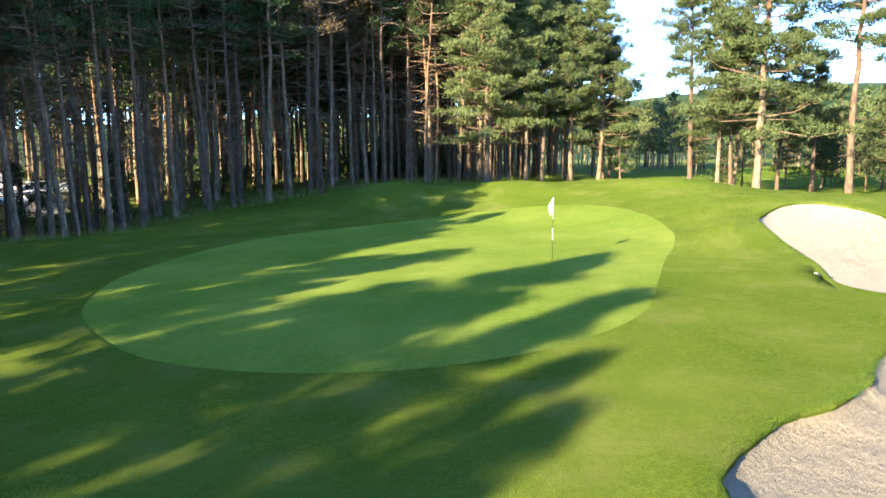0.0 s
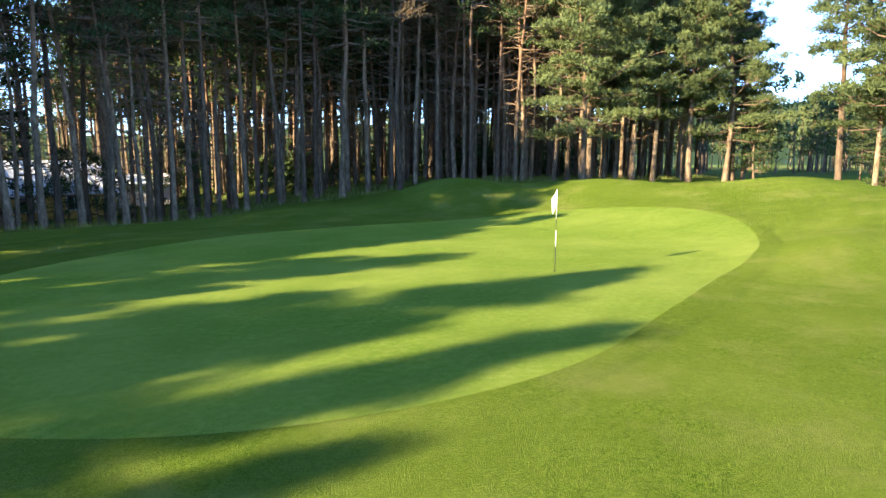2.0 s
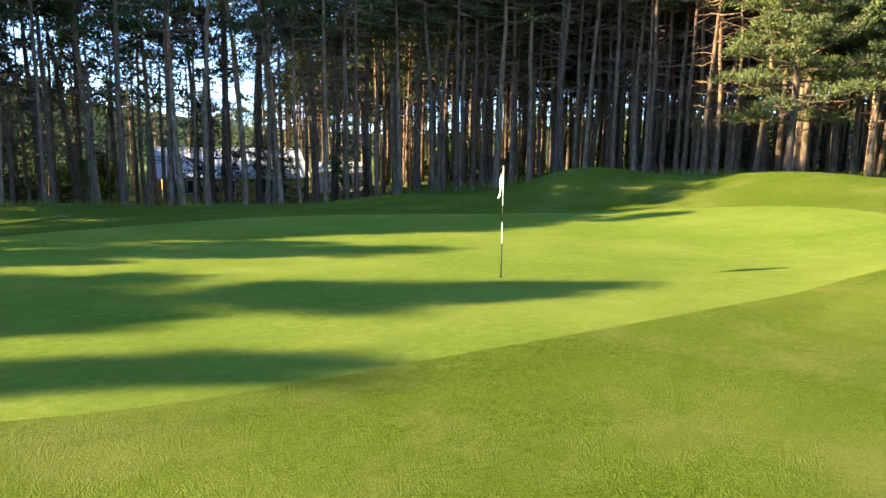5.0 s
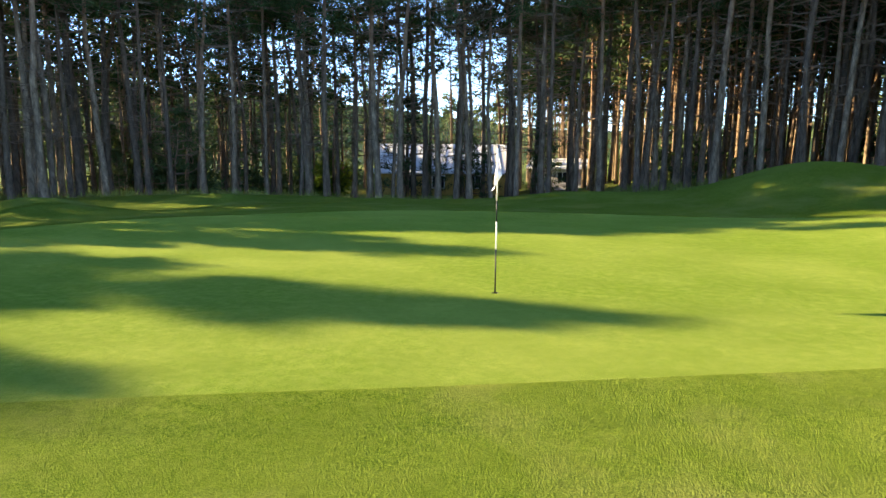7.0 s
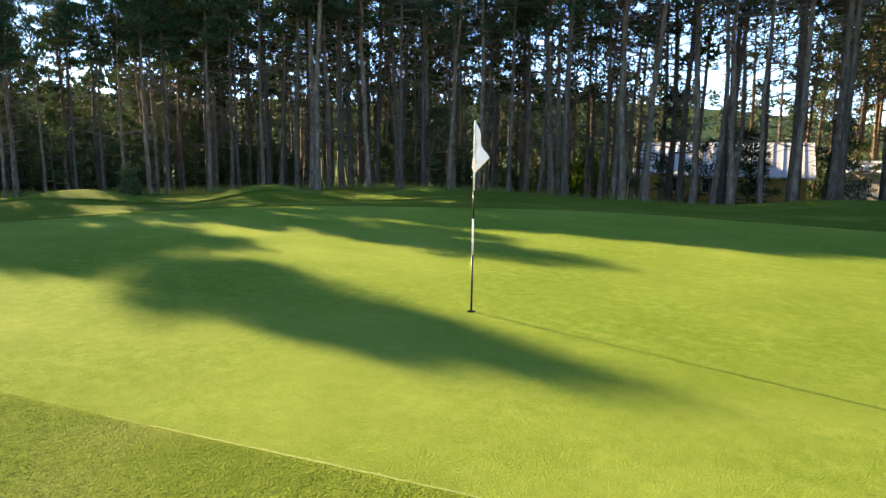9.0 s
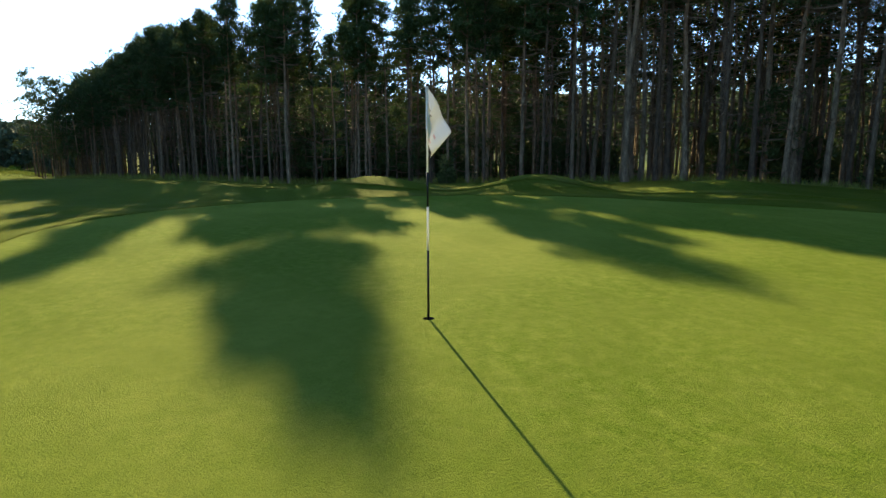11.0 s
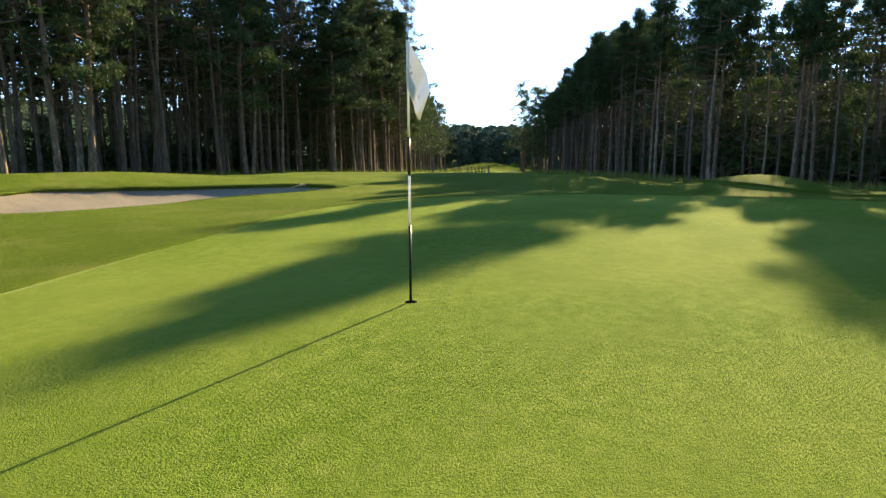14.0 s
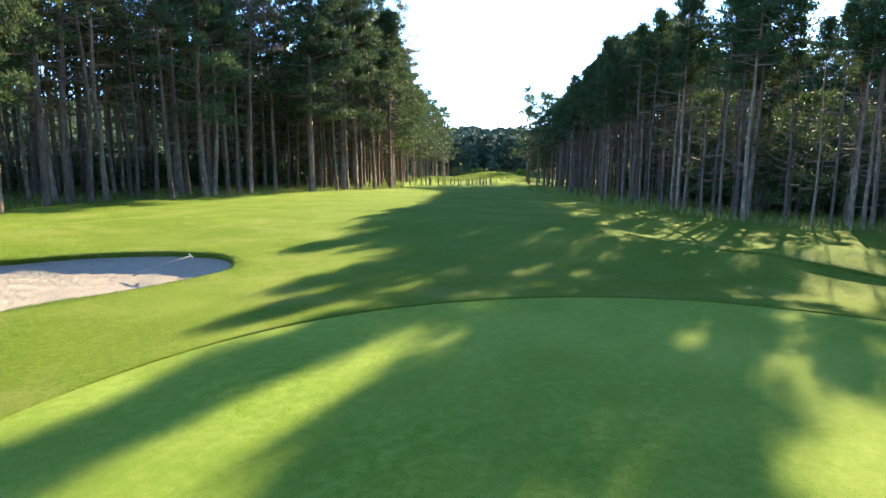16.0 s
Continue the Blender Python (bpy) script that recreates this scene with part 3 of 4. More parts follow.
def shade_kinds():
    return [make_pine("pine_tree", 500 + i, "tall Scots pine with a dense flat-topped dark crown", M_NEEDLE, "pines of the forest edge", height=13.0, girth=0.1 + 0.015 * (i % 3),
                      crown_from=0.8 if i == 3 else 0.56, reach=0.55 + 0.25 * (i % 3), pads=15 + 6 * (i % 3), dead=40, tufts=11, lean=0.1, flat=0.6, fan=6, length=0.28, width=0.032, clumps=3, puff=0.38) for i in range(4)]


PINES = forest_kinds()
SHADE = shade_kinds()
BROAD = edge_kinds()
DEAD_PINE = make_pine("dead_pine_tree", 411, "dying Scots pine with sparse brown needles", M_NEEDLE_DEAD, "", height=14.0, girth=0.2, crown_from=0.42, reach=1.7, pads=30,
                      dead=60, tufts=7, lean=0.2, fan=5)
used = set()


def plant(kind, x, y, height, turn, tilt=0.0, tilt_way=0.0, sink=0.0):
    s = height / kind["height"]
    m = pose(x, y, ground_at(x, y) - sink) @ Matrix.Rotation(tilt_way, 4, "Z") @ Matrix.Rotation(tilt, 4, "X") @ Matrix.Rotation(turn, 4, "Z") @ Matrix.Diagonal((s, s, s, 1))
    if kind.name in used:
        return copy_thing(kind, m)
    used.add(kind.name)
    kind.matrix_basis = m
    return kind


def shade_limit(y):
    """How far east the shade of the western trees reaches at each y."""
    return float(np.interp(y, [-30, -17, -15.5, -10.4, -9, -8.2, -7.6, -7.0, -6.1, -5.5, -4.9, -4.5, -4.1, -3.5, -2.9, -2.2, -0.9, 0.4, 1.1, 1.7, 2.6, 3.2, 4.0, 5.2, 6.5, 8, 10.5, 14, 20],
                           [-60, -30, -22, -15, -14, -12, -9, -13.5, -11.5, -9, -4, -1.7, -4, -5.3, -3.8, -1.5, 2.1, -4.5, -3.2, -2.2, -1.0, -0.3, 1.7, -2, 2, 5, 9.5, 22, 60]))


RISE = math.tan(radians(SUN_ELEVATION))
# gaps between the western crowns that let long streaks of sun fall on the green: y, from x, to x
GAPS = [(5.55, -13.5, -11.0), (2.2, -12.6, -9.3), (9.4, -7.0, -4.7), (1.45, -10.2, -5.0), (0.1, -11.6, -10.3), (-3.6, -7.8, -5.5), (-4.2, -14.2, -12.6), (-5.9, -12.4, -7.6)]


def in_gap(x, y, top, low):
    """Whether a crown from low * top to top stands in the way of such a streak."""
    return any(abs(y - b) < 0.4 and low * top < (c1 - x) * RISE and top > (c0 - x) * RISE for b, c0, c1 in GAPS)


def plant_woods():
    rng = np.random.default_rng(7)
    placed = []
    cells = {}

    def put(x, y):
        placed.append((x, y))
        cells.setdefault((int(x // 3), int(y // 3)), []).append((x, y))

    def free(x, y, gap):
        cx, cy = int(x // 3), int(y // 3)
        return all((x - a) ** 2 + (y - b) ** 2 > gap * gap for i in (-1, 0, 1) for j in (-1, 0, 1) for a, b in cells.get((cx + i, cy + j), ()))

    # trees of the edge that stand out one by one
    front = [(-6.95, 29.3, 14.2, 8), (-7.7, 29.0, 13.6, 5), (1.0, 32.2, 14.6, 6), (-15.1, 26.5, 13.8, 8), (7.6, 30.6, 14.8, 8), (13.9, 33.2, 15, 3), (4.3, 34.8, 14.5, 7), (-22.5, 24.6, 13.2, 7),
             (-17.3, 28.1, 13.8, 8), (-16.1, 35.4, 14, 2), (-9.4, 30.3, 13.9, 7), (-0.6, 33.5, 14, 4), (-27.7, 29.6, 13, 5), (-28.6, 20.6, 12.4, 6), (11.9, 29.9, 14.5, 5),
             (-12.5, 28.4, 14, 8), (-4.7, 32.1, 14, 4), (-10.95, 28.5, 13.6, 7), (-2.7, 32.0, 14.3, 6), (20.8, 36.5, 15, 6), (-24.6, 22.2, 13, 6), (-23.6, 26.2, 13.4, 8), (-13.4, 28.9, 13.8, 6),
             (-11.7, 33.0, 14, 4), (-10.3, 31.3, 14, 7), (-28.0, 18.4, 16.5, 7), (-29.2, 21.8, 17, 6), (-26.6, 23.5, 17, 8)]
    for x, y, h, k in front:
        put(x, y)
        plant(PINES[k], x, y, h * (1.3 if x > -18 else 1.12), rng.uniform(0, 6.28), rng.normal(0, 0.025), rng.uniform(0, 6.28))
    for x, y, k, tilt in [(-20.4, -33.0, 3, 0.05), (-21.6, -33.4, 1, 0.06), (-23.0, -33.8, 5, 0.05), (-24.4, -34.4, 2, 0.01), (-29.6, -35.0, 4, 0.07), (-18.2, -34.2, 6, 0.04), (-27.0, -35.2, 0, 0.04)]:
        put(x, y)
        plant(PINES[k], x, y, rng.uniform(15.5, 17), rng.uniform(0, 6.28), tilt, 2.9)
    # tall trees at the western edge, whose tops throw the long fingers of shade
    line = WOOD_NORTH[9:16]
    o = np.argsort(line[:, 1])
    for y, tip, kind in [(-1.0, 0.9, 2), (-1.7, -1.2, 0), (-2.4, -4.0, 0), (-3.5, -9.0, 0), (-4.7, -3.2, 1), (-5.2, -5.6, 0), (-6.5, -8.9, 3), (-7.5, -4.7, 3), (3.7, 0.7, 0), (3.1, -0.9, 0), (2.3, -2.2, 3), (1.6, -4.6, 3),
                         (4.9, -2.4, 0), (6.2, 0.8, 3), (7.6, 3.0, 0), (8.8, 5.0, 0), (9.8, 12.0, 1), (10.8, 8.0, 1), (13.2, 15, 1), (-10.2, -13, 1), (16.4, 22, 1), (18.4, 26, 2), (20.0, 27, 2), (14.6, 18, 0)]:
        for back in (0.0, 2.4) if kind in (1, 2) and y < 6 else (0.0,):
            x = float(np.interp(y, line[o, 1], line[o, 0])) - rng.uniform(0.2, 1.2) - back
            side = y + rng.normal(0, 0.08)
            h = (tip - 0.4 - x) * RISE - ground_at(x, side)
            put(x, side)
            plant(SHADE[kind], x, side, h, rng.uniform(0, 6.28), rng.normal(0, 0.006), rng.uniform(0, 6.28))
    # sun blockers: over-tall trees added farther back, tops unseen, to shade the eastern grove's foot
    for x, y in [(-30.5, 20.2), (-31.5, 22.6), (-29.2, 24.5), (-27, 26.8), (-33.5, 21.4), (-32.4, 25), (-29.6, 18.9), (-34, 18.2), (-20.5, 29.8), (-18.8, 30.9), (-22.2, 31.8)]:
        put(x, y)
        plant(SHADE[2], x, y, 20.4 + rng.uniform(-0.8, 0.8), rng.uniform(0, 6.28))
    # the rest of the first rows, then the depth of the wood as one mass
    single, mass = [], []
    for line, side, reach, tall, count, gap in ((WOOD_NORTH, -1, 40, 15.6, 34000, 1.7), (WOOD_SOUTH, 1, 28, 15.8, 9000, 1.75)):
        xs = rng.uniform(-140, 46, count)
        ys = rng.uniform(-75, 74, count) if side < 0 else rng.uniform(-105, -28, count)
        deeps = wood_depth(line, xs, ys, side)
        near = np.hypot(xs, ys) < 75
        for x, y, deep, close in zip(xs.tolist(), ys.tolist(), deeps.tolist(), near.tolist()):
            if deep < -0.3 or deep > reach or (side > 0 and x > -3):
                continue
            if (-40 < x < -19 and 41.5 < y < 47.5) or -19 < x < 0 and (37.5 < y < 49 or (y > 34 and rng.uniform() < 0.4)):
                continue
            if side < 0 and -60 < x < -12 and y > 27.5 and deep > 3 and rng.uniform() < 0.14:
                continue
            dense = x > -9 or side > 0
            if (not dense and close and deep > 24) or (side < 0 and x < -99):
                continue
            sunny = side < 0 and x < -26 and y < 16
            if not free(x, y, min(2.95, gap * (0.9 if side < 0 and not sunny and deep < 22 else 1.0 if deep < 10 else 1.06 if dense else 1.2) * (1.0 if close else 1.28) * (0.74 if sunny else 1.0 if dense else 1.08))):
                continue
            h = tall * rng.uniform(0.82, 1.08) * (1.22 if side < 0 and x > -14 else 1.0)
            if side == -1 and x < -15:
                lim = min(shade_limit(y + o) for o in (-1.4, -0.7, 0, 0.7, 1.4)) - 1.7
                top = (lim - x) * RISE - ground_at(x, y)
                if top < 8.5 or (sunny and rng.uniform() < 0.36):
                    continue
                h = min(h, 7.5 + rng.uniform(-1.5, 0) if sunny and close and deep > 8 else top)
            if sunny and in_gap(x, y, h + ground_at(x, y), 0.56):
                continue
            put(x, y)
            (single if deep < 7.5 and close and len(single) < 262 else mass).append((x, y, h, deep, sunny, dense))
    for x, y, h, deep, sunny, dense in single:
        plant(SHADE[int(rng.integers(0, 3))] if sunny else PINES[int(rng.integers(0, 9))], x, y, h, rng.uniform(0, 6.28), rng.normal(0, 0.03), rng.uniform(0, 6.28))
    return mass, len(single)


MASS, N_SINGLE = plant_woods()


def simple_pines(name, spots, seed, label, needles, fan=5, tufts=5, pads=13, length=0.46, width=0.07, dead=4, crown_from=0.55, reach=1.4, puff=0.5):
    """Many pines as one mass of trunks, boughs and needles."""
    kinds = [pine_data(seed + i, 13.5, 0.125, crown_from, reach, pads, dead, tufts, 0.3, fan, length, width, 5, clumps=2, puff=puff) for i in range(6)]
    ground = terrain(np.array([p[0] for p in spots]), np.array([p[1] for p in spots]))
    for which, mat, nm in ((0, M_BARK, "trunks"), (1, M_TWIG, "boughs"), (2, needles, "crowns")):
        if which == 1 and not dead:
            continue
        verts, faces, n = [], [], 0
        r2 = np.random.default_rng(seed + 50)
        for (x, y, h, *_), z in zip(spots, ground):
            v, f = kinds[int(r2.integers(0, 6))][which]
            a, s = r2.uniform(0, 6.28), h / 13.5
            rot = np.array([[math.cos(a), -math.sin(a), 0], [math.sin(a), math.cos(a), 0], [0, 0, 1]]) * s
            verts.append(v @ rot.T + np.array([x, y, z - 0.1]))
            faces.append(f + n)
            n += len(v)
        if which == 0:
            root = mesh_object(name, np.concatenate(verts), np.concatenate(faces), mat, None, True)
            tagged(root, label, "woods", kind="stuff")
        else:
            tagged(mesh_object(nm, np.concatenate(verts), np.concatenate(faces), mat, root), kind="stuff")
    return root


simple_pines("pine_woods", [m for m in MASS if m[5] and m[0] > -30], 900, "dense dark pine forest behind the edge trees", M_NEEDLE, pads=13, crown_from=0.45, dead=8)
simple_pines("pine_woods", [m for m in MASS if m[0] < -46], 930, "full-crowned dark pines along the far fairway", M_NEEDLE, crown_from=0.26, pads=18, reach=2.4, puff=0.75)
simple_pines("pine_woods", [m for m in MASS if m[0] >= -46 and not m[4] and not (m[5] and m[0] > -30)], 920, "open pine forest behind the edge trees", M_NEEDLE, crown_from=0.46, pads=11, dead=9)
simple_pines("pine_woods", [m for m in MASS if m[4] and m[0] >= -46], 940, "slender backlit pines behind the forest edge", M_NEEDLE, reach=1.0, crown_from=0.6)


def build_undergrowth():
    """Low shrubs and saplings in the depth of the western wood."""
    rng = np.random.default_rng(44)
    centres, ways = [], []
    for line, side, count, lo in ((WOOD_NORTH, -1, 1050, 8), (WOOD_SOUTH, 1, 260, 9)):
        for _ in range(count):
            i = int(rng.integers(7 if side < 0 and rng.uniform() < 0.7 else 0, len(line) - 2))
            t = rng.uniform()
            p = line[i] * (1 - t) + line[i + 1] * t
            u = (line[i + 1] - line[i]) / np.hypot(*(line[i + 1] - line[i]))
            x, y = p + np.array([-u[1], u[0]]) * side * rng.uniform(lo, 34)
            if (-22 < x < 3 and 30 < y < 50) or (-41 < x < -30 and -14 < y < 4):
                continue
            r, h = rng.uniform(0.6, 1.6), rng.uniform(1.2, 4.4)
            q = rng.normal(0, 0.5, (20, 3)) * np.array([r, r, h * 0.5]) + np.array([x, y, ground_at(x, y) + h * 0.45])
            centres.append(q)
            ways.append(rng.normal(0, 0.4, (20, 3)) + np.array([0, 0, 0.4]))
    v, f = blades(rng, np.concatenate(centres), np.concatenate(ways), 5, 0.6, 0.1)
    return tagged(mesh_object("undergrowth", v, f, M_NEEDLE), "dark shrubs and saplings under the pines", "shrubs", kind="stuff")


build_undergrowth()


# ---- free-standing pines, young growth and far woods ----
def plant_edge_trees():
    rng = np.random.default_rng(21)
    for x, y, h, k in [(22.4, 21.3, 16.5, 2), (27.4, 20.9, 15.2, 0), (31.2, 18.7, 14.6, 4), (34.3, 17.6, 14.0, 2), (39.5, 19.3, 12.5, 0), (25.5, 24.5, 15.5, 1), (30, 23.5, 15, 3),
                       (31, 7.7, 15.4, 3), (28.6, 2.1, 17.5, 2), (29.9, 4.2, 11.5, 1), (30.6, 5.5, 13, 0), (34.5, -2.4, 18.0, 3), (24.6, 22.8, 15.5, 4), (29, 20.2, 14.8, 1), (33, 20.5, 14.5, 0), (36.8, 18.6, 13.6, 4),
                       (42, -4, 9.5, 5), (43.5, -8.5, 10, 6), (46, -1.5, 9, 5), (41, -11, 9.5, 6), (47, -12.5, 10, 5), (39.5, -7, 8, 6), (49, 2.5, 9.5, 5), (45, 4.5, 9, 6), (36, 6.2, 12.5, 1), (38.5, 3.6, 12, 1), (41, 1.5, 11, 4), (44, 8, 11.5, 5),
                       (47, -6, 11.5, 5), (50, -2, 11, 6), (45, -11, 12, 5), (53, 3, 10.5, 6), (55, -9, 12, 5), (58, -3, 12.5, 6), (48, -14, 11, 6), (52, -17, 12, 5), (60, 4, 10, 6),
                       (61, -8, 12, 6), (56, -15, 12, 5), (64, -1, 11, 6), (50, -9.5, 9, 5), (66, 10, 10, 6), (44, -15, 10, 5), (48, 14, 9, 6), (55, 16, 9, 5),
                       (-17, -31.2, 15.5, 7), (-31.3, -34.2, 16.2, 8), (-41, -33.2, 16.5, 7), (-47, -34.4, 16.5, 8), (-54.5, -34.8, 15.5, 7), (-60.5, -38.6, 15.5, 8), (-66, -42, 15, 7),
                       (-73, -45.5, 15, 8), (-80, -49, 15, 7)]:
        plant(BROAD[k], x, y, h, rng.uniform(0, 6.28), rng.normal(0, 0.02), rng.uniform(0, 6.28))
    plant(DEAD_PINE, 24.2, 31.7, 15.6, 1.0)
    plant(DEAD_PINE, 18, 31.5, 14.2, 2.4)


plant_edge_trees()


def young_kinds():
    return [make_pine("young_pine_tree", 600 + i, "young bushy pine growing in the shade of the forest", M_NEEDLE, "young pines of the undergrowth", height=4.0, girth=0.05,
                      crown_from=0.1, reach=1.0 + 0.15 * i, pads=18, dead=0, tufts=6, lean=0.1, fan=5, length=0.26, width=0.03, sides=5, puff=0.3) for i in range(3)]


YOUNG = young_kinds()


def plant_undergrowth():
    rng = np.random.default_rng(33)
    n = 0
    while n < 46:
        i = int(rng.integers(6, 14))
        t = rng.uniform()
        p = WOOD_NORTH[i] * (1 - t) + WOOD_NORTH[i + 1] * t
        u = WOOD_NORTH[i + 1] - WOOD_NORTH[i]
        u = u / np.hypot(*u)
        x, y = p + np.array([u[1], -u[0]]) * rng.uniform(2.5, 15)
        if i < 9 and rng.uniform() < 0.75:
            continue
        plant(YOUNG[int(rng.integers(0, 3))], x, y, rng.uniform(2.2, 5.5), rng.uniform(0, 6.28))
        n += 1
    for x, y, h in [(36.5, 16.5, 4.2), (38, 17.5, 4.8), (31.5, 5.3, 2.4), (32.6, 5.9, 2.0), (43, -4, 5), (46, -9, 5.5), (49, -6, 5), (52, 2, 5), (56, -12, 6), (48, 3, 4.6)]:
        plant(YOUNG[int(rng.integers(0, 3))], x, y, h, rng.uniform(0, 6.28))


plant_undergrowth()
for kind in [k for k in (*PINES, *SHADE, *BROAD, *YOUNG) if k.name not in used]:  # spare kinds
    for o in (*kind.children_recursive, kind):
        bpy.data.objects.remove(o)


def far_spots(seed, count, wedge, near, far, tall):
    """Random places between two distances, within a wedge of bearings (degrees from +x)."""
    rng = np.random.default_rng(seed)
    out = []
    while len(out) < count:
        a, r = radians(rng.uniform(*wedge)), math.sqrt(rng.uniform(near ** 2, far ** 2))
        x, y = r * math.cos(a), r * math.sin(a)
        north, south = float(wood_depth(WOOD_NORTH, x, y, -1)), float(wood_depth(WOOD_SOUTH, x, y, 1))
        if (-80 < north < 24 and x < 40 and -60 < y < 60) or (x < 0 and y < 0 and -2 > max(north, south) and r < 175):
            continue
        out.append((x, y, tall * rng.uniform(0.8, 1.15)))
    return out


FAR = dict(fan=5, tufts=2, pads=7, length=0.95, width=0.19, dead=0, crown_from=0.25)
# the sunlit woods take the needle copy with sunlight in its colour
simple_pines("far_woods", far_spots(51, 340, (-26, 24), 76, 150, 10.5), 950, "sunlit mixed pine woods beyond the fairway", M_NEEDLE_SUNLIT, **FAR)
simple_pines("far_woods", far_spots(56, 240, (22, 60), 72, 140, 11), 955, "mixed pine woods beyond the green", M_NEEDLE_SUNLIT, **FAR)
simple_pines("far_woods", far_spots(52, 260, (58, 150), 82, 150, 11), 960, "sunlit woods behind the small house", M_NEEDLE_SUNLIT, **FAR)
simple_pines("far_woods", far_spots(53, 900, (194, 218), 176, 310, 10), 970, "dark pine woods on the slope at the fairway end", M_NEEDLE_HAZED, fan=4, tufts=4, pads=6, length=1.5, width=0.46, dead=0, crown_from=0.2, reach=1.9)
simple_pines("far_woods", far_spots(54, 520, (116, 200), 66, 135, 12), 980, "shaded pine woods behind the western forest", M_NEEDLE, **FAR)
simple_pines("far_woods", far_spots(55, 240, (222, 292), 66, 125, 12), 990, "shaded pine woods behind the southern forest", M_NEEDLE, **FAR)


def leafy_bush(x, y, radius, height, seed, label, leaf=None):
    """A shrub: stems from the base and a ragged dome of small leaves."""
    rng = np.random.default_rng(seed)
    root = empty("bush", x, y, ground_at(x, y))
    stems = []
    for _ in range(7):
        a, ln = rng.uniform(0, 6.28), rng.uniform(0.4, 0.8)
        stems.append(tube([(0, 0, -0.1), (math.cos(a) * radius * ln * 0.5, math.sin(a) * radius * ln * 0.5, height * 0.5), (math.cos(a) * radius * ln, math.sin(a) * radius * ln, height * 0.8)],
                          [0.03, 0.02, 0.008], 4, False))
    tagged(mesh_object("stems", *gather(stems), M_TWIG, root), kind="stuff")
    q = rng.normal(0, 1, (260, 3))
    q /= np.linalg.norm(q, axis=1)[:, None]
    q *= rng.uniform(0.55, 1.0, (260, 1)) * (1 + 0.22 * np.sin(q[:, :1] * 7) * np.cos(q[:, 1:2] * 6))
    q[:, 2] = np.abs(q[:, 2])
    c = q * np.array([radius, radius, height])
    v, f = blades(rng, c, q, 7, 0.2 * radius + 0.06, 0.045 * radius + 0.02)
    mesh_object("crown", v, f, leaf or M_LEAF, root)
    return tagged(root, label, "bush")


leafy_bush(-150, -59.5, 1.5, 2.2, 5, "round light green bush at the far end of the fairway")
leafy_bush(-20.6, 38.5, 1.5, 3.2, 6, "yellow-green leafy bush beside the house")
leafy_bush(-23.5, 41, 1.3, 2.6, 7, "yellow-green leafy bush behind the forest")
leafy_bush(-31.0, 8.0, 0.5, 1.7, 8, "small dull green bush at the forest foot", M_NEEDLE_SUNLIT)


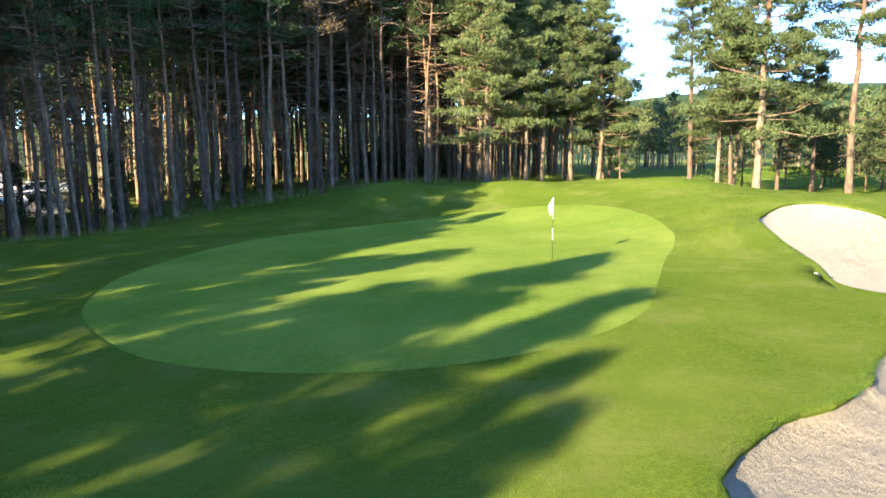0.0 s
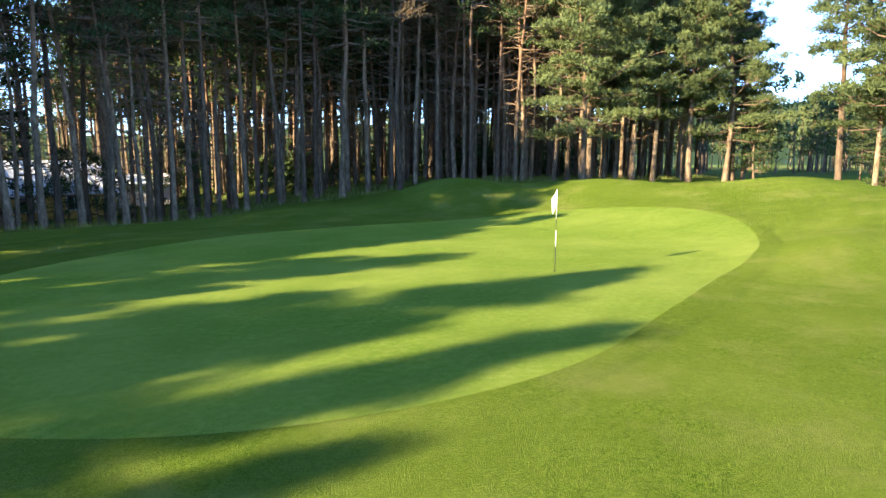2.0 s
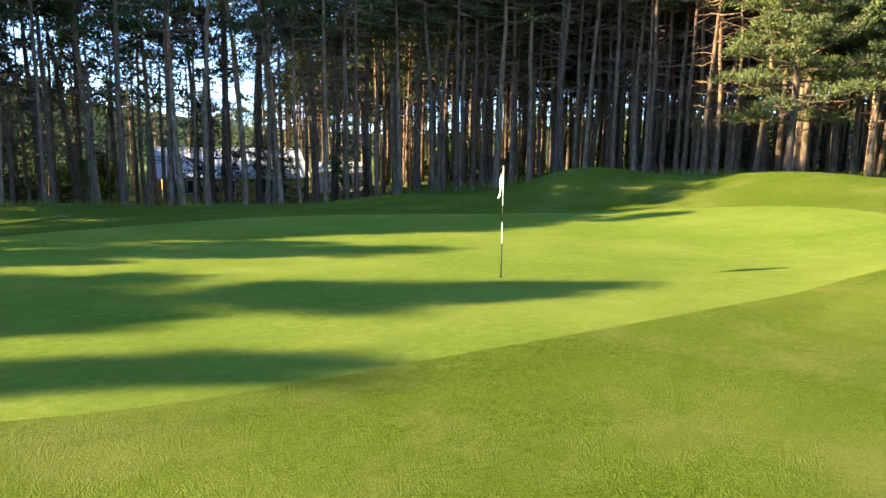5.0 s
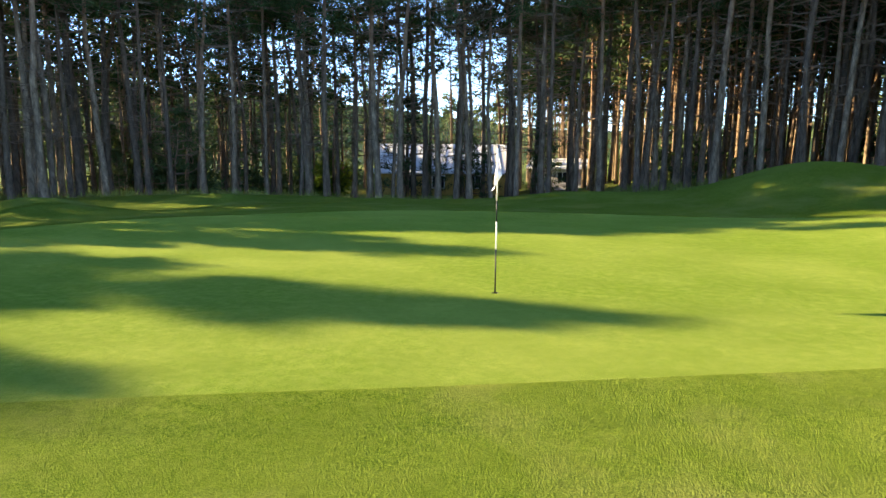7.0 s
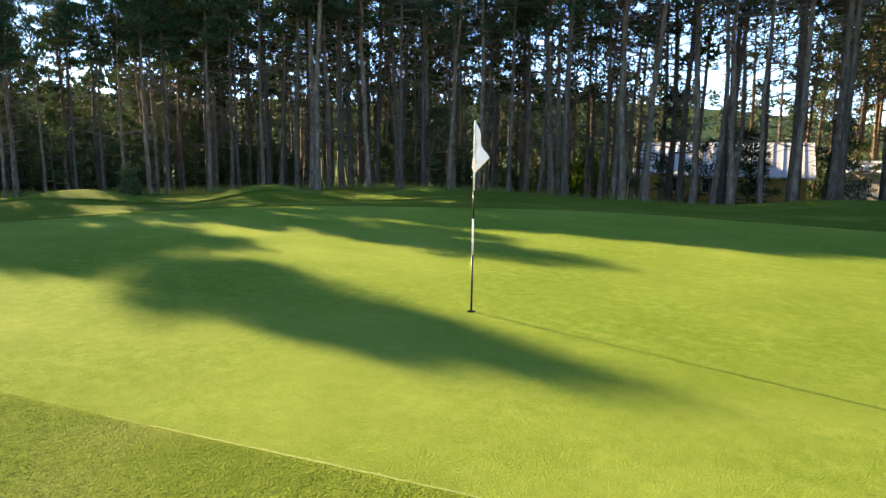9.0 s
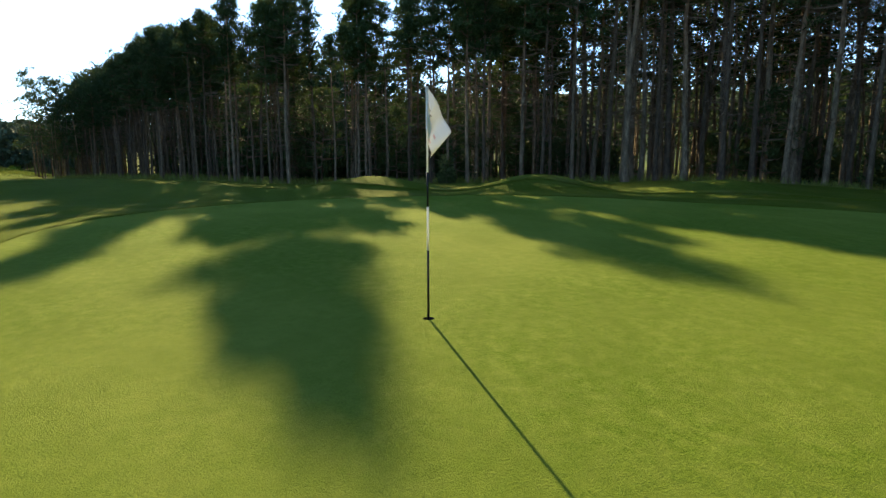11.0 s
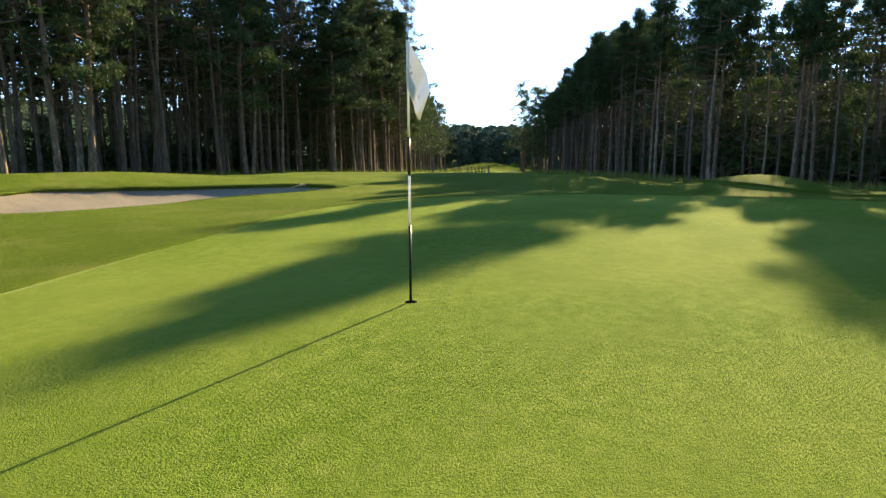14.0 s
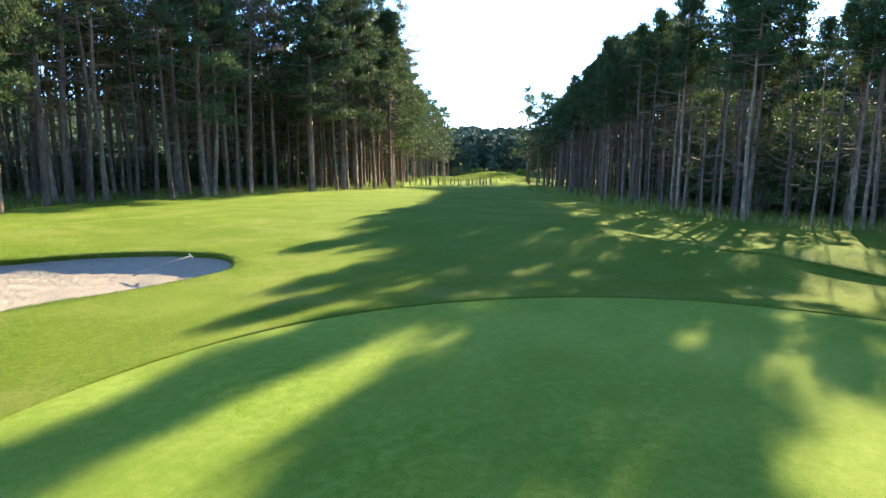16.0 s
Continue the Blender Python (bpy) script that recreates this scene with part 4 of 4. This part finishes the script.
# ---- flagstick and hole ----
def build_flagstick():
    root = empty("flagstick", 0, 0, ground_at(0, 0))
    bands = [(-0.1, 0.66, M_BLACK, "black"), (0.66, 1.06, M_POLE_WHITE, "white"), (1.06, 1.37, M_BLACK, "black"), (1.37, 2.125, M_POLE_WHITE, "white")]
    for lo, hi, mat, tone in bands:
        r0, r1 = 0.0115 - 0.0013 * max(lo, 0), 0.0115 - 0.0013 * hi
        v, f = tube([(0, 0, lo), (0, 0, (lo + hi) / 2), (0, 0, hi)], [r0, (r0 + r1) / 2, r1], 14)
        mesh_object("pole_section", v, f, mat, root, True, tone + " painted pole section")
    v, f = tube([(0, 0, 2.12), (0, 0, 2.128), (0, 0, 2.137), (0, 0, 2.14)], [0.012, 0.013, 0.010, 0.004], 12)
    mesh_object("cap", v, f, M_BLACK, root, True, "small dark cap")
    # the cloth hangs from the pole, its free corner folded back
    d, n = Vector((-0.25, 0.968, 0)), Vector((0.968, 0.25, 0))
    tl, bl = Vector((0, 0, 2.12)), Vector((0, 0, 1.755))
    tr, br = d * 0.2 + n * 0.05 + Vector((0, 0, 1.72)), d * 0.07 - n * 0.07 + Vector((0, 0, 1.5))

    def cloth(u, v):
        p = (tl.lerp(tr, u)).lerp(bl.lerp(br, u), v)
        sag = math.sin(math.pi * u)
        return p + d * (0.035 * sag * (1 - v) * (1 if v < 0.5 else 0.6)) + n * (0.035 * math.sin(2.6 * math.pi * u + 1.6 * v) * u ** 0.6 * (1 - 0.3 * v)) + Vector((0, 0, -0.02 * sag))

    def sheet(u0, u1, v0, v1, nu, nv, off):
        verts, faces = [], []
        for i in range(nu + 1):
            for j in range(nv + 1):
                u, v = u0 + (u1 - u0) * i / nu, v0 + (v1 - v0) * j / nv
                p = cloth(u, v)
                e = 0.01
                nr = (cloth(u + e, v) - p).cross(cloth(u, v + e) - p)
                verts.append(p + nr.normalized() * off)
        for i in range(nu):
            for j in range(nv):
                a = i * (nv + 1) + j
                faces.append((a, a + 1, a + nv + 2, a + nv + 1))
        return verts, faces

    flag = mesh_object("flag", *sheet(0, 1, 0, 1, 28, 18, 0.0), M_CLOTH, root, True, "drooping white cloth flag with a faded print")
    solid = flag.modifiers.new("thickness", "SOLIDIFY")
    solid.thickness = 0.0012
    solid.offset = 0
    for side in (-1, 1):
        off = 0.0035 * side
        mesh_object("print_panel", *sheet(0.08, 0.4, 0.6, 0.95, 8, 8, off), M_PRINT_BLUE, flag, True, "pale blue printed panel")
        mesh_object("print_bar", *sheet(0.56, 0.68, 0.58, 0.66, 6, 3, off), M_PRINT_RED, flag, True, "faded red printed bar")
        mesh_object("print_bar", *sheet(0.42, 0.56, 0.86, 0.91, 6, 3, off), M_PRINT_RED, flag, True, "faded red printed bar")
        for u, v in ((0.1, 0.42), (0.16, 0.48), (0.11, 0.54)):
            mesh_object("print_mark", *sheet(u, u + 0.05, v, v + 0.035, 3, 3, off), M_PRINT_DARK, flag, True, "small dark printed mark")
    v, f = tube([(0, 0, 1.75), (0, 0, 1.94), (0, 0, 2.118)], [0.0125, 0.0125, 0.0125], 12, False)
    mesh_object("sleeve", v, f, M_CLOTH, flag, True, "white cloth sleeve round the pole")
    return tagged(root, "striped black and white golf flagstick with drooping white flag", "golf flag")


M_CLOTH = needle_material("flag_cloth", (0.78, 0.78, 0.8), (0.82, 0.82, 0.83))
M_PRINT_BLUE = needle_material("pale_blue_print", (0.56, 0.66, 0.78), (0.6, 0.7, 0.82))
M_PRINT_RED = needle_material("faded_red_print", (0.8, 0.5, 0.5), (0.84, 0.55, 0.54))
M_PRINT_DARK = plain("dark_print", (0.34, 0.33, 0.36), 0.8, 0, 90)
build_flagstick()


def build_cup():
    z = ground_at(0, 0) + 0.011
    verts, faces = [], []
    n = 40
    prof = [(0.056, 0.0), (0.0535, -0.002), (0.053, -0.02), (0.0525, -0.13), (0.002, -0.13)]
    for r, h in prof:
        verts += [(r * math.cos(2 * math.pi * i / n), r * math.sin(2 * math.pi * i / n), z + h) for i in range(n)]
    for k in range(len(prof) - 1):
        faces += [(k * n + i, k * n + (i + 1) % n, (k + 1) * n + (i + 1) % n, (k + 1) * n + i) for i in range(n)]
    return tagged(mesh_object("hole_cup", verts, faces, M_BLACK, None, True), "dark golf hole cup sunk into the green", "golf hole")


build_cup()


# ---- rakes ----
def build_rake(foot, end, tone, head_tone, label):
    """A bunker rake: a long handle and a toothed head across its end."""
    a, b = Vector(foot), Vector(end)
    root = empty("bunker_rake", *foot)
    w = (b - a)
    mid = w * 0.5 + Vector((0, 0, 0.01))
    mesh_object("handle", *tube([(0, 0, 0), mid, w], [0.013, 0.013, 0.013], 8), tone, root, True, "pale handle")
    across = w.cross(Vector((0, 0, 1))).normalized()
    bm = bmesh.new()
    ang = math.atan2(across.y, across.x)
    box(bm, (0, 0, 0), (0.6, 0.025, 0.025), Matrix.Rotation(ang, 4, "Z"), 0.006)
    head = part("head", bm, head_tone, root, "toothed head")
    for i in range(11):
        p = across * (-0.25 + 0.05 * i)
        mesh_object("tooth", *tube([p, p + Vector((0, 0, -0.07))], [0.007, 0.004], 5), head_tone, head)
    return tagged(root, label, "rake", "bunker rakes")


M_RAKE = plain("weathered_rake", (0.3, 0.27, 0.22), 0.7, 0, 30)
# the head lies on the lip, the handle reaches into the sand
build_rake((-11.9, -11.5, ground_at(-11.9, -11.5) + 0.06), (-10.8, -12.15, ground_at(-10.8, -12.15) - 0.3), M_RAKE, M_RAKE, "pale grey long-handled bunker rake leaning on the turf lip")
build_rake((2.6, -7.65, ground_at(2.6, -7.65) - 0.02), (1.15, -7.75, ground_at(1.15, -7.75) + 0.3), M_WHITE, M_BLACK, "bunker rake with white handle at the sand's edge")


# ---- fence and masts ----
def build_posts():
    rng = np.random.default_rng(3)
    bm = bmesh.new()
    box(bm, (0, 0, 0.4), (0.13, 0.13, 1.0), None, 0.025)
    first = part("fence_post", bm, M_WOOD, None)
    tagged(first, "short weathered wooden post on the fairway edge", "fence post", "row of fence posts")
    n = 24
    for i in range(n):
        t = (i / (n - 1)) ** 0.9
        x, y = -65 - 14 * t + rng.normal(0, 0.12), -40.6 + 6 * t + rng.normal(0, 0.12)
        m = pose(x, y, ground_at(x, y), rng.normal(0, 2), rng.normal(0, 2), rng.uniform(0, 90))
        if i:
            copy_thing(first, m)
        else:
            first.matrix_basis = m


build_posts()


def build_mast(x, y, tall):
    z = ground_at(x, y)
    root = empty("lattice_mast", x, y, z)
    for sx in (-1, 1):
        for sy in (-1, 1):
            mesh_object("leg", *tube([(sx * 1.2, sy * 1.2, -1), (sx * 0.25, sy * 0.25, tall)], [0.14, 0.08], 5), M_STEEL, root)
    for k in range(6):
        h0, h1 = tall * k / 6, tall * (k + 1) / 6
        w0, w1 = 1.2 - 0.95 * h0 / tall, 1.2 - 0.95 * h1 / tall
        for s in (-1, 1):
            mesh_object("brace", *tube([(-w0, s * w0, h0), (w1, s * w1, h1)], [0.06, 0.06], 4), M_STEEL, root)
    mesh_object("crossarm", *tube([(-2.5, 0, tall * 0.85), (2.5, 0, tall * 0.85)], [0.1, 0.1], 5), M_STEEL, root)
    return tagged(root, "distant grey steel lattice mast on the wooded ridge", "mast", "masts on the ridge")


build_mast(-812, -372, 26)
build_mast(-806, -392, 22)


# ---- house behind the forest ----
def build_house(x, y, turn, length, depth, wall_h, rise, wall_mat, label, windows):
    z = ground_at(x, y)
    root = empty("house", x, y, z, turn)
    a, b = length / 2, depth / 2
    bm = bmesh.new()
    box(bm, (0, -b + 0.12, wall_h / 2 - 0.2), (length, 0.24, wall_h + 0.4))
    part("wall", bm, wall_mat, root)
    bm = bmesh.new()
    box(bm, (0, b - 0.12, wall_h / 2 - 0.2), (length, 0.24, wall_h + 0.4))
    part("wall", bm, wall_mat, root)
    for s in (-1, 1):
        v = [(s * a, -b + 0.24, -0.4), (s * a, b - 0.24, -0.4), (s * a, b - 0.24, wall_h), (s * a, 0, wall_h + rise - 0.1), (s * a, -b + 0.24, wall_h)]
        v += [(s * (a - 0.24), p[1], p[2]) for p in v]
        f = [(0, 1, 2, 3, 4), (9, 8, 7, 6, 5)] + [(i, i + 5, (i + 1) % 5 + 5, (i + 1) % 5) for i in range(5)]
        mesh_object("gable_wall", v, f, wall_mat, root)
    for s in (-1, 1):
        over = 0.45
        k = rise / b
        y0, z0, z1 = s * (b + over), wall_h - k * over, wall_h + rise
        v = [(-a - over, y0, z0), (a + over, y0, z0), (a + over, 0, z1), (-a - over, 0, z1)]
        v += [(p[0], p[1], p[2] + 0.1) for p in v]
        f = [(0, 1, 2, 3), (7, 6, 5, 4), (0, 4, 5, 1), (1, 5, 6, 2), (2, 6, 7, 3), (3, 7, 4, 0)]
        roof = mesh_object("roof_slope", v, f, M_METAL_ROOF, root, False, "pale grey sheet metal roof slope")
        m = int(length / 0.6)
        for i in range(m + 1):
            px = -a - over + (length + 2 * over) * i / m
            mesh_object("seam", *tube([(px, y0, z0 + 0.12), (px, 0, z1 + 0.12)], [0.025, 0.025], 4), M_METAL_ROOF, roof)
    for wx in windows:
        bm = bmesh.new()
        for dx, dz, sx, sz in ((-0.5, 0, 0.08, 1.1), (0.5, 0, 0.08, 1.1), (0, 0.51, 1.08, 0.08), (0, -0.51, 1.08, 0.08), (0, 0, 0.05, 1.0)):
            box(bm, (wx + dx, -b - 0.02, wall_h * 0.55 + dz), (sx, 0.06, sz))
        fr = part("window_frame", bm, M_WHITE, root, "white window frame")
        bm = bmesh.new()
        box(bm, (wx, -b - 0.006, wall_h * 0.55), (0.96, 0.03, 1.0))
        part("pane", bm, M_GLASS_DARK, fr)
    return tagged(root, label, "house")


build_house(-12.4, 44.2, 16, 10.8, 7.4, 2.0, 2.1, M_YELLOW, "low yellow house with a pale grey metal roof behind the pines", (-3.2, -0.6, 2.4))
build_house(-3.0, 51.5, -6, 4.6, 3.6, 2.1, 0.7, M_GREY_WALL, "small pale shed with a low metal roof behind the pines", (0.6,))


# ---- long grass and turf blades ----
def grass_blades(name, xs, ys, lengths, width, seed, label, material, lean=0.35, lift=0.0):
    """Single bent blades as one mass."""
    rng = np.random.default_rng(seed)
    n = len(xs)
    z = terrain(xs, ys) + lift
    a = rng.uniform(0, 2 * np.pi, n)
    w = np.stack([np.cos(a), np.sin(a), np.zeros(n)], 1) * (width * rng.uniform(0.6, 1.3, n))[:, None]
    base = np.stack([xs, ys, z - 0.01], 1)
    tip = base + np.stack([rng.normal(0, lean, n), rng.normal(0, lean, n), np.ones(n)], 1) * lengths[:, None]
    v = np.stack([base - w, base + w, tip], 1).reshape(-1, 3)
    f = np.arange(3 * n).reshape(-1, 3)
    return tagged(mesh_object(name, v, f, material), label, "grass", kind="stuff")


def along(line, side, count, lo, hi, seed):
    """Random places in a strip along a wood's edge."""
    rng = np.random.default_rng(seed)
    seg = np.hypot(*(line[1:] - line[:-1]).T)
    cum = np.concatenate([[0], np.cumsum(seg)])
    s = rng.uniform(0, min(cum[-1], 150), count)
    i = np.clip(np.searchsorted(cum, s) - 1, 0, len(seg) - 1)
    t = ((s - cum[i]) / seg[i])[:, None]
    p = line[i] * (1 - t) + line[i + 1] * t
    u = (line[i + 1] - line[i]) / seg[i][:, None]
    d = rng.uniform(0, 1, count) ** 1.3 * (hi - lo) + lo
    p = p + np.stack([-u[:, 1], u[:, 0]], 1) * side * d[:, None]
    clump = np.sin(p[:, 0] * 1.3) * np.sin(p[:, 1] * 1.1 + 1) + rng.normal(0, 0.5, count)
    p = p[clump > -0.35]
    return p[:, 0], p[:, 1], rng


for line, side, seed in ((WOOD_NORTH, -1, 71), (WOOD_SOUTH, 1, 72)):
    gx, gy, g = along(line, side, 44000 if side < 0 else 20000, -1.2, 10, seed)
    grass_blades("long_grass", gx, gy, g.uniform(0.12, 0.5, len(gx)), 0.022, seed, "uncut yellow-green grass at the forest foot", M_BLADE)


def far_tufts():
    rng = np.random.default_rng(77)
    x, y = rng.normal(-101, 8, 9000), rng.normal(-45, 4.5, 9000)
    return grass_blades("long_grass", x, y, rng.uniform(0.15, 0.4, 9000), 0.05, 78, "sunlit long grass on the mound at the fairway end", M_BLADE)


far_tufts()


def turf_strip():
    """Short turf blades on the apron between the green and the bunkers."""
    rng = np.random.default_rng(81)
    n = 240000
    x, y = rng.uniform(-11, 8, n), rng.uniform(-8.8, -1.8, n)
    _, g = inside(GREEN, x, y)
    keep = (g < -0.03) & (g > -2.6 - 1.4 * rng.uniform(0, 1, n))
    for b in (BUNKER_EAST, BUNKER_WEST):
        keep &= inside(b, x, y)[1] < -0.02
    x, y, g = x[keep], y[keep], g[keep]
    lift = np.interp(-g, [0, 0.05, 0.16, 0.5, 0.9, 1.0], [0.03, 0.034, 0.028, 0.016, 0.004, 0.0])
    return grass_blades("apron_grass", x, y, rng.uniform(0.009, 0.02, len(x)), 0.004, 82, "short mown apron grass beside the green", M_APRON_BLADE, 0.9, lift)


def lip_tufts(shape, seed, n):
    rng = np.random.default_rng(seed)
    a = rng.uniform(-np.pi, np.pi, n)
    (cx, cy), _ = shape
    r = np.interp(a, *shape[1]) + rng.uniform(-0.1, 0.16, n) + 0.3 * rng.uniform(0, 1, n) ** 4
    x, y = cx + r * np.cos(a), cy + r * np.sin(a)
    return grass_blades("lip_grass", x, y, rng.uniform(0.025, 0.06, n), 0.005, seed, "ragged dark grass on the bunker lip", M_LIP_BLADE, 0.9, 0.01)


M_APRON_BLADE = needle_material("apron_blades", (0.09, 0.15, 0.01), (0.18, 0.25, 0.022))
turf_strip()
lip_tufts(BUNKER_EAST, 91, 6000)
lip_tufts(BUNKER_WEST, 92, 13000)
